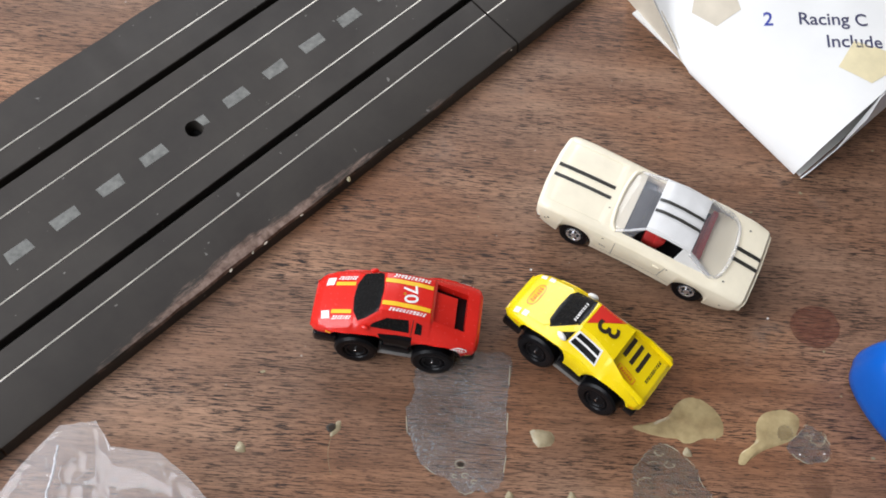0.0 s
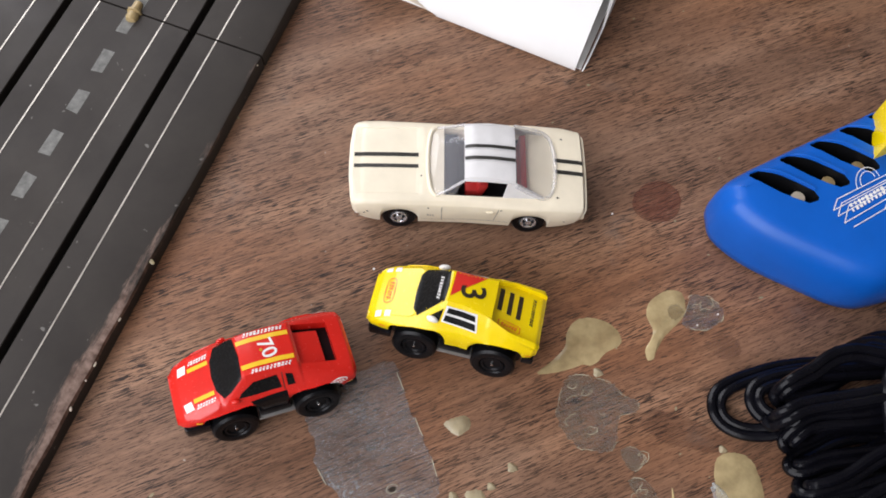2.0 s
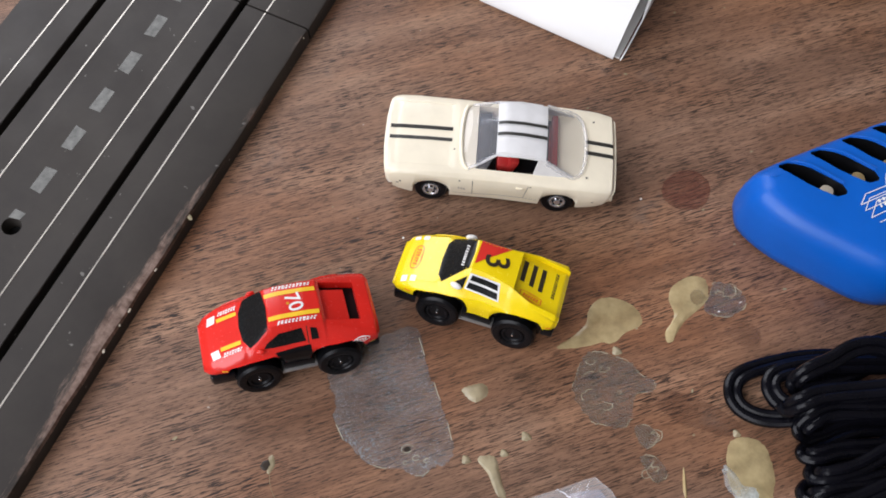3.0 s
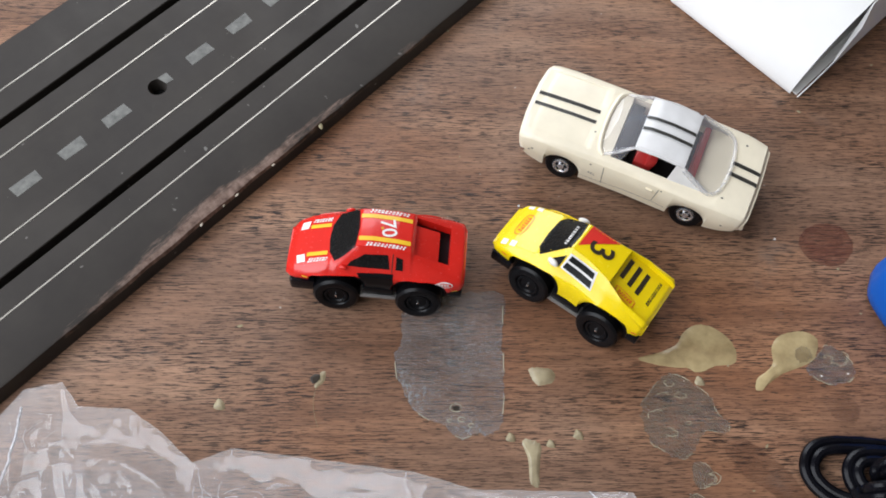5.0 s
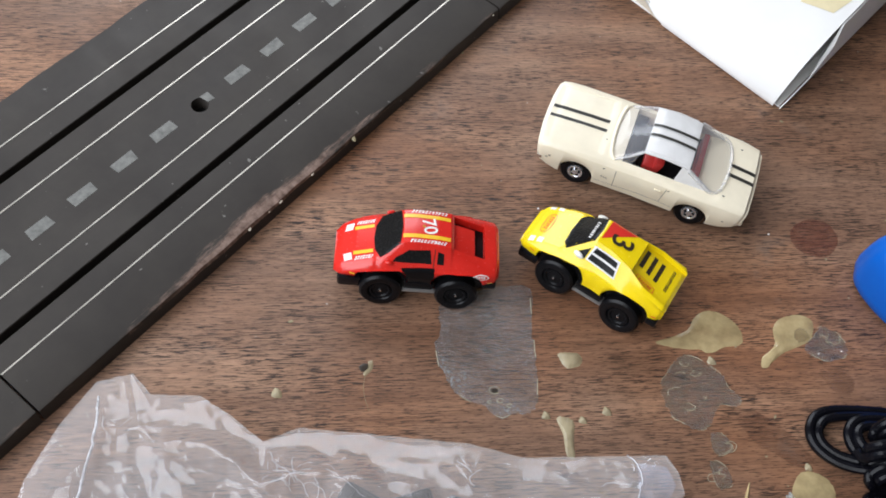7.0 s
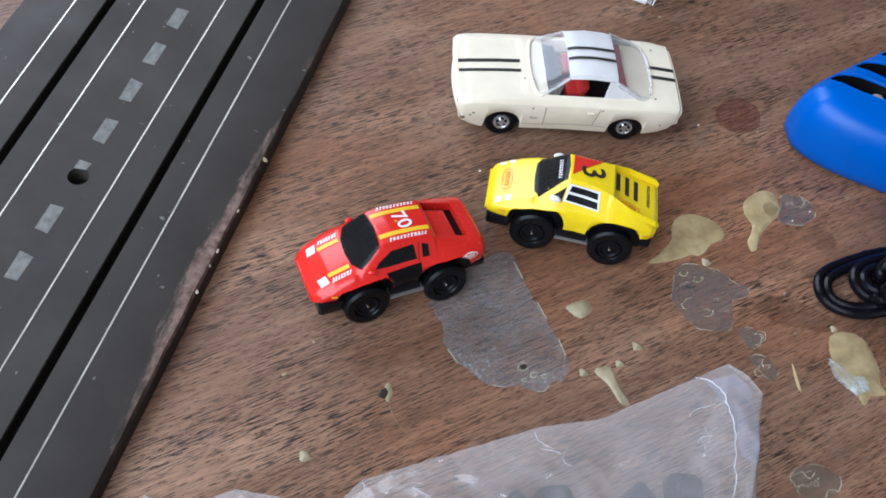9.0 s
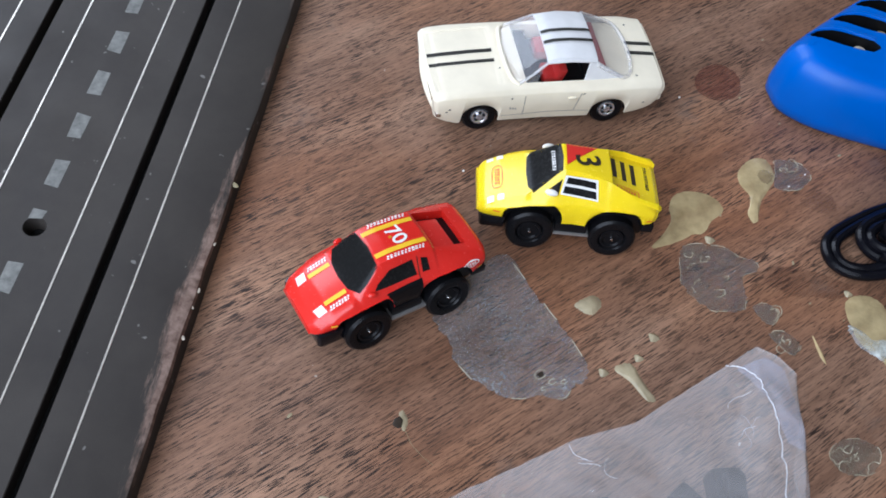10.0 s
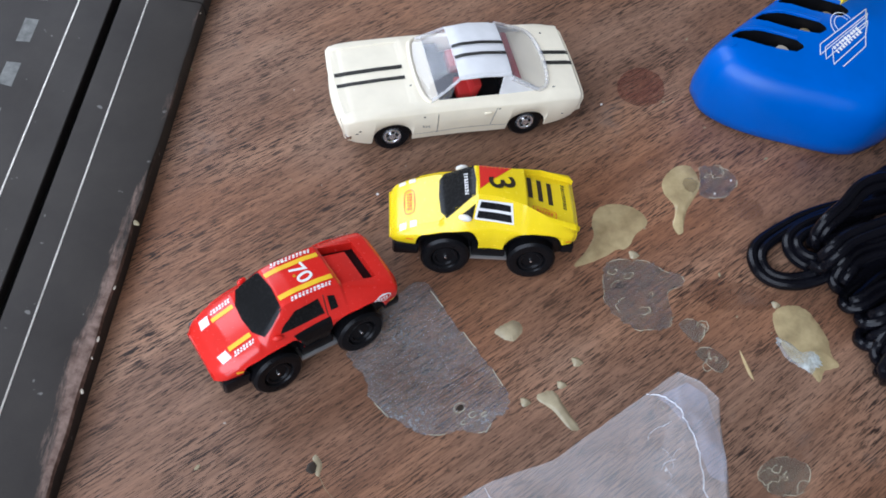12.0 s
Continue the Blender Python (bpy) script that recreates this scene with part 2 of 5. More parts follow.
GLUEPALE = resin("pale_glue", (0.56, 0.49, 0.32), 0.42)
REDSTAIN = film("red_brown_stain", (0.17, 0.06, 0.04), 0.48, 0.4, 0.0, 260, 0.25, 0.6)
SMOKE = film("smoked_glass", (0.06, 0.055, 0.06), 0.6, 0.1, 0.0, 40, 0.05)
WALL = paint("wall_paint", (0.36, 0.35, 0.33), 0.8, 0, 0.04, 6, 0.05)
FLOORM = paint("floor_boards", (0.28, 0.19, 0.12), 0.5, 0, 0.2, 8)


# ---- building helpers ----
def mesh_of(name, bm, material, smooth=35, scale=MM):
    if scale != 1:
        bmesh.ops.scale(bm, vec=(scale,) * 3, verts=bm.verts)
    bmesh.ops.recalc_face_normals(bm, faces=bm.faces)
    me = bpy.data.meshes.new(name)
    bm.to_mesh(me)
    bm.free()
    for m in material if isinstance(material, (list, tuple)) else [material]:
        me.materials.append(m)
    if smooth:
        me.shade_smooth()
        me.set_sharp_from_angle(angle=radians(smooth))
    return me


def part(name, bm, material, parent, label="", smooth=35, at=None, scale=MM):
    ob = new(name, mesh_of(name, bm, material, smooth, scale))
    ob.parent = parent
    if at is not None:
        ob.matrix_local = at
    return tagged(ob, label)


def thing(name, label, category, m=None, group="", kind=""):
    ob = new(name)
    ob.empty_display_size = 0.01
    if m is not None:
        ob.matrix_world = m
    return tagged(ob, label, category, group, kind)


def solid(name, bm, material, label, category, m=None, smooth=35, group="", kind="", scale=MM):
    ob = new(name, mesh_of(name, bm, material, smooth, scale))
    if m is not None:
        ob.matrix_world = m
    return tagged(ob, label, category, group, kind)


def box(x0, x1, y0, y1, z0, z1, bevel=0.0, seg=2, bm=None):
    bm = bm or bmesh.new()
    r = bmesh.ops.create_cube(bm, size=1)
    for v in r["verts"]:
        v.co = Vector(((x0 + x1) / 2 + v.co.x * (x1 - x0), (y0 + y1) / 2 + v.co.y * (y1 - y0), (z0 + z1) / 2 + v.co.z * (z1 - z0)))
    if bevel:
        es = {e for v in r["verts"] for e in v.link_edges}
        bmesh.ops.bevel(bm, geom=list(es), offset=bevel, segments=seg, affect="EDGES", profile=0.6)
    return bm


def lathe(profile, steps=40, axis="Z", bm=None):
    """Turns a profile of (radius, height) round an axis."""
    bm = bm or bmesh.new()
    rings = []
    for r, h in profile:
        ring = []
        for k in range(steps):
            a = 2 * math.pi * k / steps
            p = (r * math.cos(a), r * math.sin(a), h) if axis == "Z" else (r * math.cos(a), h, r * math.sin(a))
            ring.append(bm.verts.new(p))
        rings.append(ring)
    for a, b in zip(rings, rings[1:]):
        for k in range(steps):
            bm.faces.new((a[k], a[(k + 1) % steps], b[(k + 1) % steps], b[k]))
    for ring in (rings[0], rings[-1]):
        bm.faces.new(ring)
    return bm


def tube(points, radius, sides=10, bm=None, closed=False):
    bm = bm or bmesh.new()
    pts = [Vector(p) for p in points]
    rings, up = [], Vector((0, 0, 1))
    for i, p in enumerate(pts):
        d = (pts[min(i + 1, len(pts) - 1)] - pts[max(i - 1, 0)]).normalized()
        a = d.cross(up)
        a = a.normalized() if a.length > 1e-4 else Vector((1, 0, 0))
        b = a.cross(d)
        rings.append([bm.verts.new(p + radius * (math.cos(t) * a + math.sin(t) * b)) for t in [2 * math.pi * k / sides for k in range(sides)]])
    for r, s in zip(rings, rings[1:]):
        for k in range(sides):
            bm.faces.new((r[k], r[(k + 1) % sides], s[(k + 1) % sides], s[k]))
    bm.faces.new(rings[0]), bm.faces.new(rings[-1])
    return bm


def spline(points, n=8, closed=False):
    """Catmull-Rom through points."""
    P = [np.array(p, float) for p in points]
    out, m = [], len(P)
    for i in range(m if closed else m - 1):
        a, b, c, d = (P[(i + k) % m] if closed else P[min(max(i + k, 0), m - 1)] for k in (-1, 0, 1, 2))
        for k in range(n):
            t = k / n
            out.append(0.5 * (2 * b + (c - a) * t + (2 * a - 5 * b + 4 * c - d) * t * t + (3 * b - a - 3 * c + d) * t ** 3))
    if not closed:
        out.append(P[-1])
    return out


def blob(points, height, jitter=0.0, rings=6, seed=1, flat=2.0, rim=0.0):
    """A drop or patch with an uneven outline, domed towards its middle."""
    rnd = random.Random(seed)
    loop = spline(points, 8, True)
    c = sum(loop) / len(loop)
    loop = [c + (p - c) * (1 + rnd.uniform(-jitter, jitter)) for p in loop]
    bm = bmesh.new()
    prev = None
    for k in range(rings):
        s = 1 - k / rings
        z = height * (1 - s ** (2 * flat)) + (rim if k == 1 else 0)
        ring = [bm.verts.new((*(c + (p - c) * s), max(z, 0.02))) for p in loop]
        if prev:
            for i in range(len(ring)):
                j = (i + 1) % len(ring)
                bm.faces.new((prev[i], prev[j], ring[j], ring[i]))
        prev = ring
    top = bm.verts.new((*c, height))
    for i in range(len(prev)):
        bm.faces.new((prev[i], prev[(i + 1) % len(prev)], top))
    return bm


# ---- the room and the table ----
def room():
    for name, b in (("floor", (-1.2, 2.2, -2.2, 1.8, -0.80, -0.75)), ("ceiling", (-1.2, 2.2, -2.2, 1.8, 1.75, 1.80)),
                    ("wall_south", (-1.2, 2.2, -2.3, -2.2, -0.75, 1.75)), ("wall_east", (2.2, 2.3, -2.2, 1.8, -0.75, 1.75))):
        tagged(solid(name, box(*b), FLOORM if name == "floor" else WALL, "", "", smooth=0, scale=1), kind="structure")
    # two walls with a window opening each
    for name, pieces in (("wall_north", ((-1.3, -0.9, 1.8, 1.9, -0.75, 1.75), (0.5, 2.2, 1.8, 1.9, -0.75, 1.75), (-0.9, 0.5, 1.8, 1.9, -0.75, 0.5), (-0.9, 0.5, 1.8, 1.9, 1.7, 1.75))),
                         ("wall_west", ((-1.3, -1.2, -2.3, -1.3, -0.75, 1.75), (-1.3, -1.2, 0.8, 1.8, -0.75, 1.75), (-1.3, -1.2, -1.3, 0.8, -0.75, 0.28), (-1.3, -1.2, -1.3, 0.8, 1.7, 1.75)))):
        bm = bmesh.new()
        for b in pieces:
            box(*b, bm=bm)
        tagged(solid(name, bm, WALL, "", "", smooth=0, scale=1), kind="structure")
    # the table
    t = thing("table", "dark walnut-veneered table top with stains and scratches", "table", pose(0.05, 0.05, 0))
    part("tabletop", box(-0.75, 0.75, -0.5, 0.5, -0.028, 0.0, 0.002), WOOD, t, smooth=30, scale=1)
    for sx in (-1, 1):
        for sy in (-1, 1):
            part("leg", box(sx * 0.66 - 0.03, sx * 0.66 + 0.03, sy * 0.42 - 0.03, sy * 0.42 + 0.03, -0.75, -0.028, 0.004), WOOD, t, scale=1)


room()

# ---- the slot-car track: three straight pieces, end to end ----
TRACK_AT = pose(-0.081, 0.0925, 0, 0, 0, 46.2)
HALF, TOP, LONG = 41.4, 5.0, 188.0


def track_piece(offset, label, hole):
    t = thing("track_section", label, "toy track", TRACK_AT @ pose(offset * MM, 0, 0), "track pieces")
    x0, x1 = -LONG / 2 + 0.35, LONG / 2 - 0.35
    # cross-section from one outer edge to the other, with the two slots sunk in it
    prof = [(-HALF - 0.6, 0), (-HALF, TOP - 1.1), (-HALF + 0.35, TOP - 0.3), (-HALF + 1.2, TOP)]
    for s in (-19.1, 19.4):
        prof += [(s - 1.3, TOP), (s - 1.1, TOP - 0.25), (s - 1.1, 0.6), (s + 1.1, 0.6), (s + 1.1, TOP - 0.25), (s + 1.3, TOP)]
        if s < 0:
            prof += [(-7, TOP), (7, TOP)]
    prof += [(HALF - 1.2, TOP), (HALF - 0.35, TOP - 0.3), (HALF, TOP - 1.1), (HALF + 0.6, 0)]
    bm = bmesh.new()
    xs = np.linspace(x0, x1, 48)
    rows = []
    for x in xs:
        row = []
        for y, z in prof:
            w = noise.noise((x * 0.11, y * 0.4, offset)) * 0.35 if abs(y) > HALF - 2 and 0 < z < TOP else 0
            row.append(bm.verts.new((x, y + w, z + w * 0.6)))
        rows.append(row)
    centre = [i for i, (p, q) in enumerate(zip(prof, prof[1:])) if p == (-7, TOP)][0]
    for a, b in zip(rows, rows[1:]):
        for i in range(len(prof) - 1):
            if i != centre:
                bm.faces.new((a[i], a[i + 1], b[i + 1], b[i]))
    bm.faces.new(rows[0]), bm.faces.new(rows[-1])
    # the middle strip, pierced by a screw hole
    loop = [r[centre] for r in rows] + [r[centre + 1] for r in reversed(rows)]
    if hole:
        ring = [bm.verts.new((2.7 * math.cos(a) - 0.9, 2.7 * math.sin(a) - 0.8, TOP)) for a in np.linspace(0, 2 * math.pi, 25)[:-1]]
        low = [bm.verts.new((1.8 * math.cos(a) - 0.9, 1.8 * math.sin(a) - 0.8, 1.0)) for a in np.linspace(0, 2 * math.pi, 25)[:-1]]
        for k in range(24):
            bm.faces.new((ring[k], ring[(k + 1) % 24], low[(k + 1) % 24], low[k]))
        bm.faces.new(low)
        def loop_edges(vs):
            out = []
            for p, q in zip(vs, vs[1:] + vs[:1]):
                out.append(bm.edges.get((p, q)) or bm.edges.new((p, q)))
            return out
        bmesh.ops.triangle_fill(bm, edges=loop_edges(loop) + loop_edges(ring), use_beauty=True)
    else:
        bm.faces.new(loop)
    deck = part("deck", bm, TRACK, t, smooth=25)
    # near-black strips paint the shade at the bottom of the slots
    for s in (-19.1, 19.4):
        part("slot_floor_shade", box(x0, x1, s - 1.05, s + 1.05, 0.65, 0.9), SLOT_SHADE, t, smooth=0)
    for y in (-27.0, -9.8, 10.8, 28.2):
        part("rail", box(x0, x1, y - 0.24, y + 0.24, TOP - 0.2, TOP + 0.12, 0.06, 1), RAIL, t, "thin bright metal rail")
    for k in range(-6, 7):
        if k == 0 and hole:
            continue
        rnd = random.Random(k + int(offset))
        x = k * 14.9
        if abs(x) > LONG / 2 - 3:
            continue
        bm = bmesh.new()
        vs = [bm.verts.new((x + sx * 3.9 + rnd.uniform(-0.35, 0.35), -0.3 + sy * 1.75 + rnd.uniform(-0.15, 0.15), TOP + 0.03)) for sx, sy in ((-1, -1), (1, -1), (1, 1), (-1, 1))]
        bm.faces.new(vs)
        part("lane_dash", bm, DASH, t, "worn grey painted lane dash", smooth=0)
    if hole:
        # black disc stands in for the shade down the hole
        part("hole_shadow", lathe([(1.8, 1.04), (1.8, 1.3)], 20), SLOT_SHADE, t, "black disc painted as shade in the screw hole", at=pose(-0.0009, -0.0008, 0))
        bm = bmesh.new()
        bm.faces.new([bm.verts.new((x, y, TOP + 0.03)) for x, y in ((1.6, -1.6), (3.9, -2.0), (4.0, 1.3), (1.0, 1.5))])
        part("lane_dash", bm, DASH, t, "worn grey painted lane dash", smooth=0)
        for x, y, r, a in ((22.2, -41.5, 1.2, 70), (92.6, -40.6, 0.9, 20), (91.0, -40.9, 0.7, 80), (-8.5, -41.4, 0.8, 10), (-13.0, -41.2, 0.6, 40), (4.5, -41.5, 0.6, 0), (-21.0, -41.5, 0.7, 30)):
            bm = bmesh.new()
            bmesh.ops.create_icosphere(bm, subdivisions=2, radius=r)
            bmesh.ops.scale(bm, vec=(1, 0.5, 0.35), verts=bm.verts)
            for v in bm.verts:
                v.co *= 1 + 0.3 * noise.noise(v.co * 2 + Vector((x, y, 0)))
            part("edge_flake", bm, GLUEPALE if r > 0.8 else CARDIN, t, "pale flake chipped from the lip", at=pose(x * MM, y * MM, (TOP - 0.9) * MM, 0, 0, a))
    return t


track_piece(0, "dark grey slot-car track with a scuffed brown edge", True)
track_piece(LONG, "dark grey slot-car track joined to its neighbour", False)
track_piece(-LONG, "dark grey slot-car track at the bag's end", False)
peg = thing("track_peg", "tan plastic joining peg stuck between two track pieces", "peg", TRACK_AT @ pose(0.0940, -0.0005, 0.0052, 0, 90, 186))
part("shaft", lathe([(0.4, -3.5), (1.3, -3.2), (1.6, 0), (1.9, 2.6), (1.5, 3.6), (0.4, 4.0)], 16), TAN, peg)
part("collar", lathe([(1.6, -0.2), (2.2, 0.0), (2.2, 0.7), (1.6, 0.9)], 16), TAN, peg)


# ---- toy cars ----
def curve(table):
    """A function through the rows (x, value), straight between them."""
    xs, vs = [r[0] for r in table], [r[1] for r in table]
    return lambda x: float(np.interp(x, xs, vs))


def car_shell(x0, x1, wide, belt, top, wtop, low, arches, dip=None, dip_half=5.0, n=96, round_edge=0.9, crown=0.4, tumble=0.6):
    """The outer skin of a small car: cross-sections from tail to nose, open below, with wheel arches cut in the sides."""
    xs = set(np.linspace(x0, x1, n))
    for xa, za, ra in arches:
        for k in np.linspace(-1, 1, 25):
            xs.add(xa + ra * math.sin(k * math.pi / 2))
        xs.update((xa - ra - 0.02, xa + ra + 0.02))
    if dip:
        xs.update(r[0] for r in dip[1])
    xs = sorted(xs)
    bm = bmesh.new()
    rows = []
    for x in xs:
        w, b, t, wt = wide(x), belt(x), top(x), wtop(x)
        lo = low(x)
        for xa, za, ra in arches:
            if abs(x - xa) < ra:
                lo = max(lo, za + math.sqrt(ra * ra - (x - xa) ** 2))
        lo = min(lo, b - 0.5)
        d = dip[0](x) if dip else 0.0
        dh = min(dip_half, wt - 0.8)
        e = round_edge
        half = [(w - tumble * 0.8, lo), (w, lo + 0.45 * (b - lo)), (w - 0.12, b - 0.55 * e), (w - 0.5 * e, b - 0.05),
                (wt + 0.5 * (w - 0.6 * e - wt) * 0.9, b + 0.5 * (t - b)), (wt + 0.18, t - 0.55 * e), (wt - 0.5 * e, t), (dh + 0.25, t + crown * 0.45),
                (dh, t + crown * 0.5 - d), (dh * 0.5, t + crown * 0.85 - d), (0, t + crown - d)]
        rows.append([bm.verts.new((x, y, z)) for y, z in half] + [bm.verts.new((x, -y, z)) for y, z in reversed(half[:-1])])
    for a, b in zip(rows, rows[1:]):
        for i in range(len(a) - 1):
            bm.faces.new((a[i], a[i + 1], b[i + 1], b[i]))
    bm.faces.new(rows[0]), bm.faces.new(rows[-1])
    bmesh.ops.recalc_face_normals(bm, faces=bm.faces)
    return bm


def tree_of(bm):
    bmesh.ops.recalc_face_normals(bm, faces=bm.faces)
    bm.normal_update()
    return bvhtree.BVHTree.FromBMesh(bm)


def laid(tree, bm, axis, lift=0.12):
    """Drops flat verts (drawn in x, y for the top, x, z for a side) on to the body, a hair proud of it."""
    for v in bm.verts:
        if axis == "top":
            o, d = Vector((v.co.x, v.co.y, 60)), Vector((0, 0, -1))
        elif axis == "front":
            o, d = Vector((60, v.co.x, v.co.y)), Vector((-1, 0, 0))
        elif axis == "back":
            o, d = Vector((-60, v.co.x, v.co.y)), Vector((1, 0, 0))
        else:
            s = 1 if axis == "left" else -1
            o, d = Vector((v.co.x, 60 * s, v.co.y)), Vector((0, -s, 0))
        hit, nor, _, _ = tree.ray_cast(o, d)
        if hit is None:
            hit, nor, _, _ = tree.find_nearest(o + d * 48)
        if nor.dot(d) > 0:
            nor = -nor
        v.co = hit + nor * lift
    return bm


def shape(points, cuts=5, mirror=False):
    bm = bmesh.new()
    bm.faces.new([bm.verts.new((p[0], -p[1] if mirror else p[1], 0)) for p in points])
    bmesh.ops.triangulate(bm, faces=bm.faces)
    for _ in range(cuts):
        long = [e for e in bm.edges if e.calc_length() > 1.0]
        if not long:
            break
        bmesh.ops.subdivide_edges(bm, edges=long, cuts=1)
        bmesh.ops.triangulate(bm, faces=bm.faces)
    return bm


def rect(x0, x1, y0, y1, slant=0.0):
    return [(x0, y0), (x1, y0), (x1 + slant, y1), (x0 + slant, y1)]


def ringed(points, width):
    """An outline band, as a closed strip."""
    loop = spline(points, 6, True)
    c = sum(loop) / len(loop)
    bm = bmesh.new()
    o = [bm.verts.new((*p, 0)) for p in loop]
    i = [bm.verts.new((*(p + (c - p) / np.linalg.norm(c - p) * width), 0)) for p in loop]
    for k in range(len(o)):
        j = (k + 1) % len(o)
        bm.faces.new((o[k], o[j], i[j], i[k]))
    return bm


def letters(text, size, x, y, turn):
    """Type outlined flat, centred at x, y."""
    cu = bpy.data.curves.new("type", "FONT")
    cu.body, cu.size, cu.align_x, cu.align_y, cu.resolution_u = text, size, "CENTER", "CENTER", 4
    cu.offset = size * 0.012
    ob = bpy.data.objects.new("type", cu)
    me = ob.to_mesh()
    bm = bmesh.new()
    bm.from_mesh(me)
    ob.to_mesh_clear()
    bpy.data.objects.remove(ob)
    bpy.data.curves.remove(cu)
    bmesh.ops.triangulate(bm, faces=bm.faces)
    bmesh.ops.transform(bm, matrix=pose(x, y, 0, 0, 0, turn), verts=bm.verts)
    return bm


def bars(x, y, length, width, turn, seed, n=7):
    """A word that stays unlettered: short upright bars in a row."""
    rnd = random.Random(seed)
    bm = bmesh.new()
    step = length / n
    def block(x0, x1, y0, y1):
        bm.faces.new([bm.verts.new((p + 0.15 * q, q, 0)) for p, q in ((x0, y0), (x1, y0), (x1, y1), (x0, y1))])
    for k in range(n):
        a = -length / 2 + k * step + step * 0.08
        b = a + step * rnd.uniform(0.72, 0.84)
        h, t = width * rnd.uniform(0.92, 1.08) / 2, step * 0.24
        cut = h * rnd.uniform(-0.3, 0.3)
        block(a, b - t * rnd.uniform(0, 1.4), -h, cut - h * 0.12)
        block(a + t * rnd.uniform(0, 1.4), b, cut + h * 0.12, h)
    bmesh.ops.triangulate(bm, faces=bm.faces)
    bmesh.ops.subdivide_edges(bm, edges=bm.edges, cuts=1)
    bmesh.ops.transform(bm, matrix=pose(x, y, 0, 0, 0, turn), verts=bm.verts)
    return bm


def wheel(parent, x, y, z, r, width, side, chrome=False, lean=9):
    """A tyre with its hub, leaning out a little at the foot; side +1 faces the car's left."""
    w = width / 2
    prof = [(r * 0.52, w - 0.9), (r * 0.60, w - 0.15), (r * 0.72, w), (r * 0.9, w - 0.12), (r, w - 0.7), (r, -w + 0.6), (r * 0.9, -w), (r * 0.4, -w)]
    at = pose(x * MM, y * MM, z * MM, 0, 0, 0 if side > 0 else 180) @ pose(0, 0, 0, lean)
    tyre = part("tyre", lathe(prof, 40, "Y"), RUBBER, parent, at=at)
    if chrome:
        hub = part("hubcap", lathe([(0.01, w + 0.15), (0.9, w + 0.05), (1.1, w - 0.45), (r * 0.32, w - 0.35), (r * 0.40, w - 0.05), (r * 0.48, w - 0.05), (r * 0.53, w - 0.5), (r * 0.53, w - 1.1)], 28, "Y"), ALLOY, tyre, "chrome hubcap")
        bm = bmesh.new()
        for k in range(5):
            a = 2 * math.pi * k / 5
            b = bmesh.ops.create_cube(bm, size=1)["verts"]
            for v in b:
                v.co = Vector((v.co.x * 0.8, v.co.y * 0.3 + w - 0.28, v.co.z * 0.55 + r * 0.27))
            bmesh.ops.rotate(bm, verts=b, cent=(0, 0, 0), matrix=Matrix.Rotation(a, 3, "Y"))
        part("hub_slots", bm, BLACK, hub, "dark slots of the hubcap", smooth=0)
    else:
        part("hub", lathe([(0.6, w - 0.75), (r * 0.36, w - 0.8), (r * 0.42, w - 0.35), (r * 0.50, w - 0.35), (r * 0.54, w - 0.9)], 28, "Y"), BLACK, tyre, "black moulded hub")
        part("axle_pin", lathe([(0.02, w - 0.1), (0.3, w - 0.2), (0.38, w - 0.4), (0.38, w - 1.0)], 14, "Y"), CHROME, tyre, "bright axle end")
    return tyre


def settle(car, lean, shift):
    """The loosely clipped shell sits askew on its wheels, a little higher at one side."""
    m = pose(0, shift * MM, 0) @ pose(0, -0.009, 0.006) @ pose(0, 0, 0, lean) @ pose(0, 0.009, -0.006)
    for ob in car.children:
        if ob.name.split(".")[0] in ("body", "side_skirt", "front_bumper", "rear_bumper", "base_plate"):
            ob.matrix_parent_inverse = m


def chassis(parent, x0, x1, half, z0, z1, material=BLACK):
    return part("chassis", box(x0, x1, -half, half, z0, z1, 0.5), material, parent)


RED_AT = pose(-0.0185, 0.0386, 0, 0, 0, 174.4)


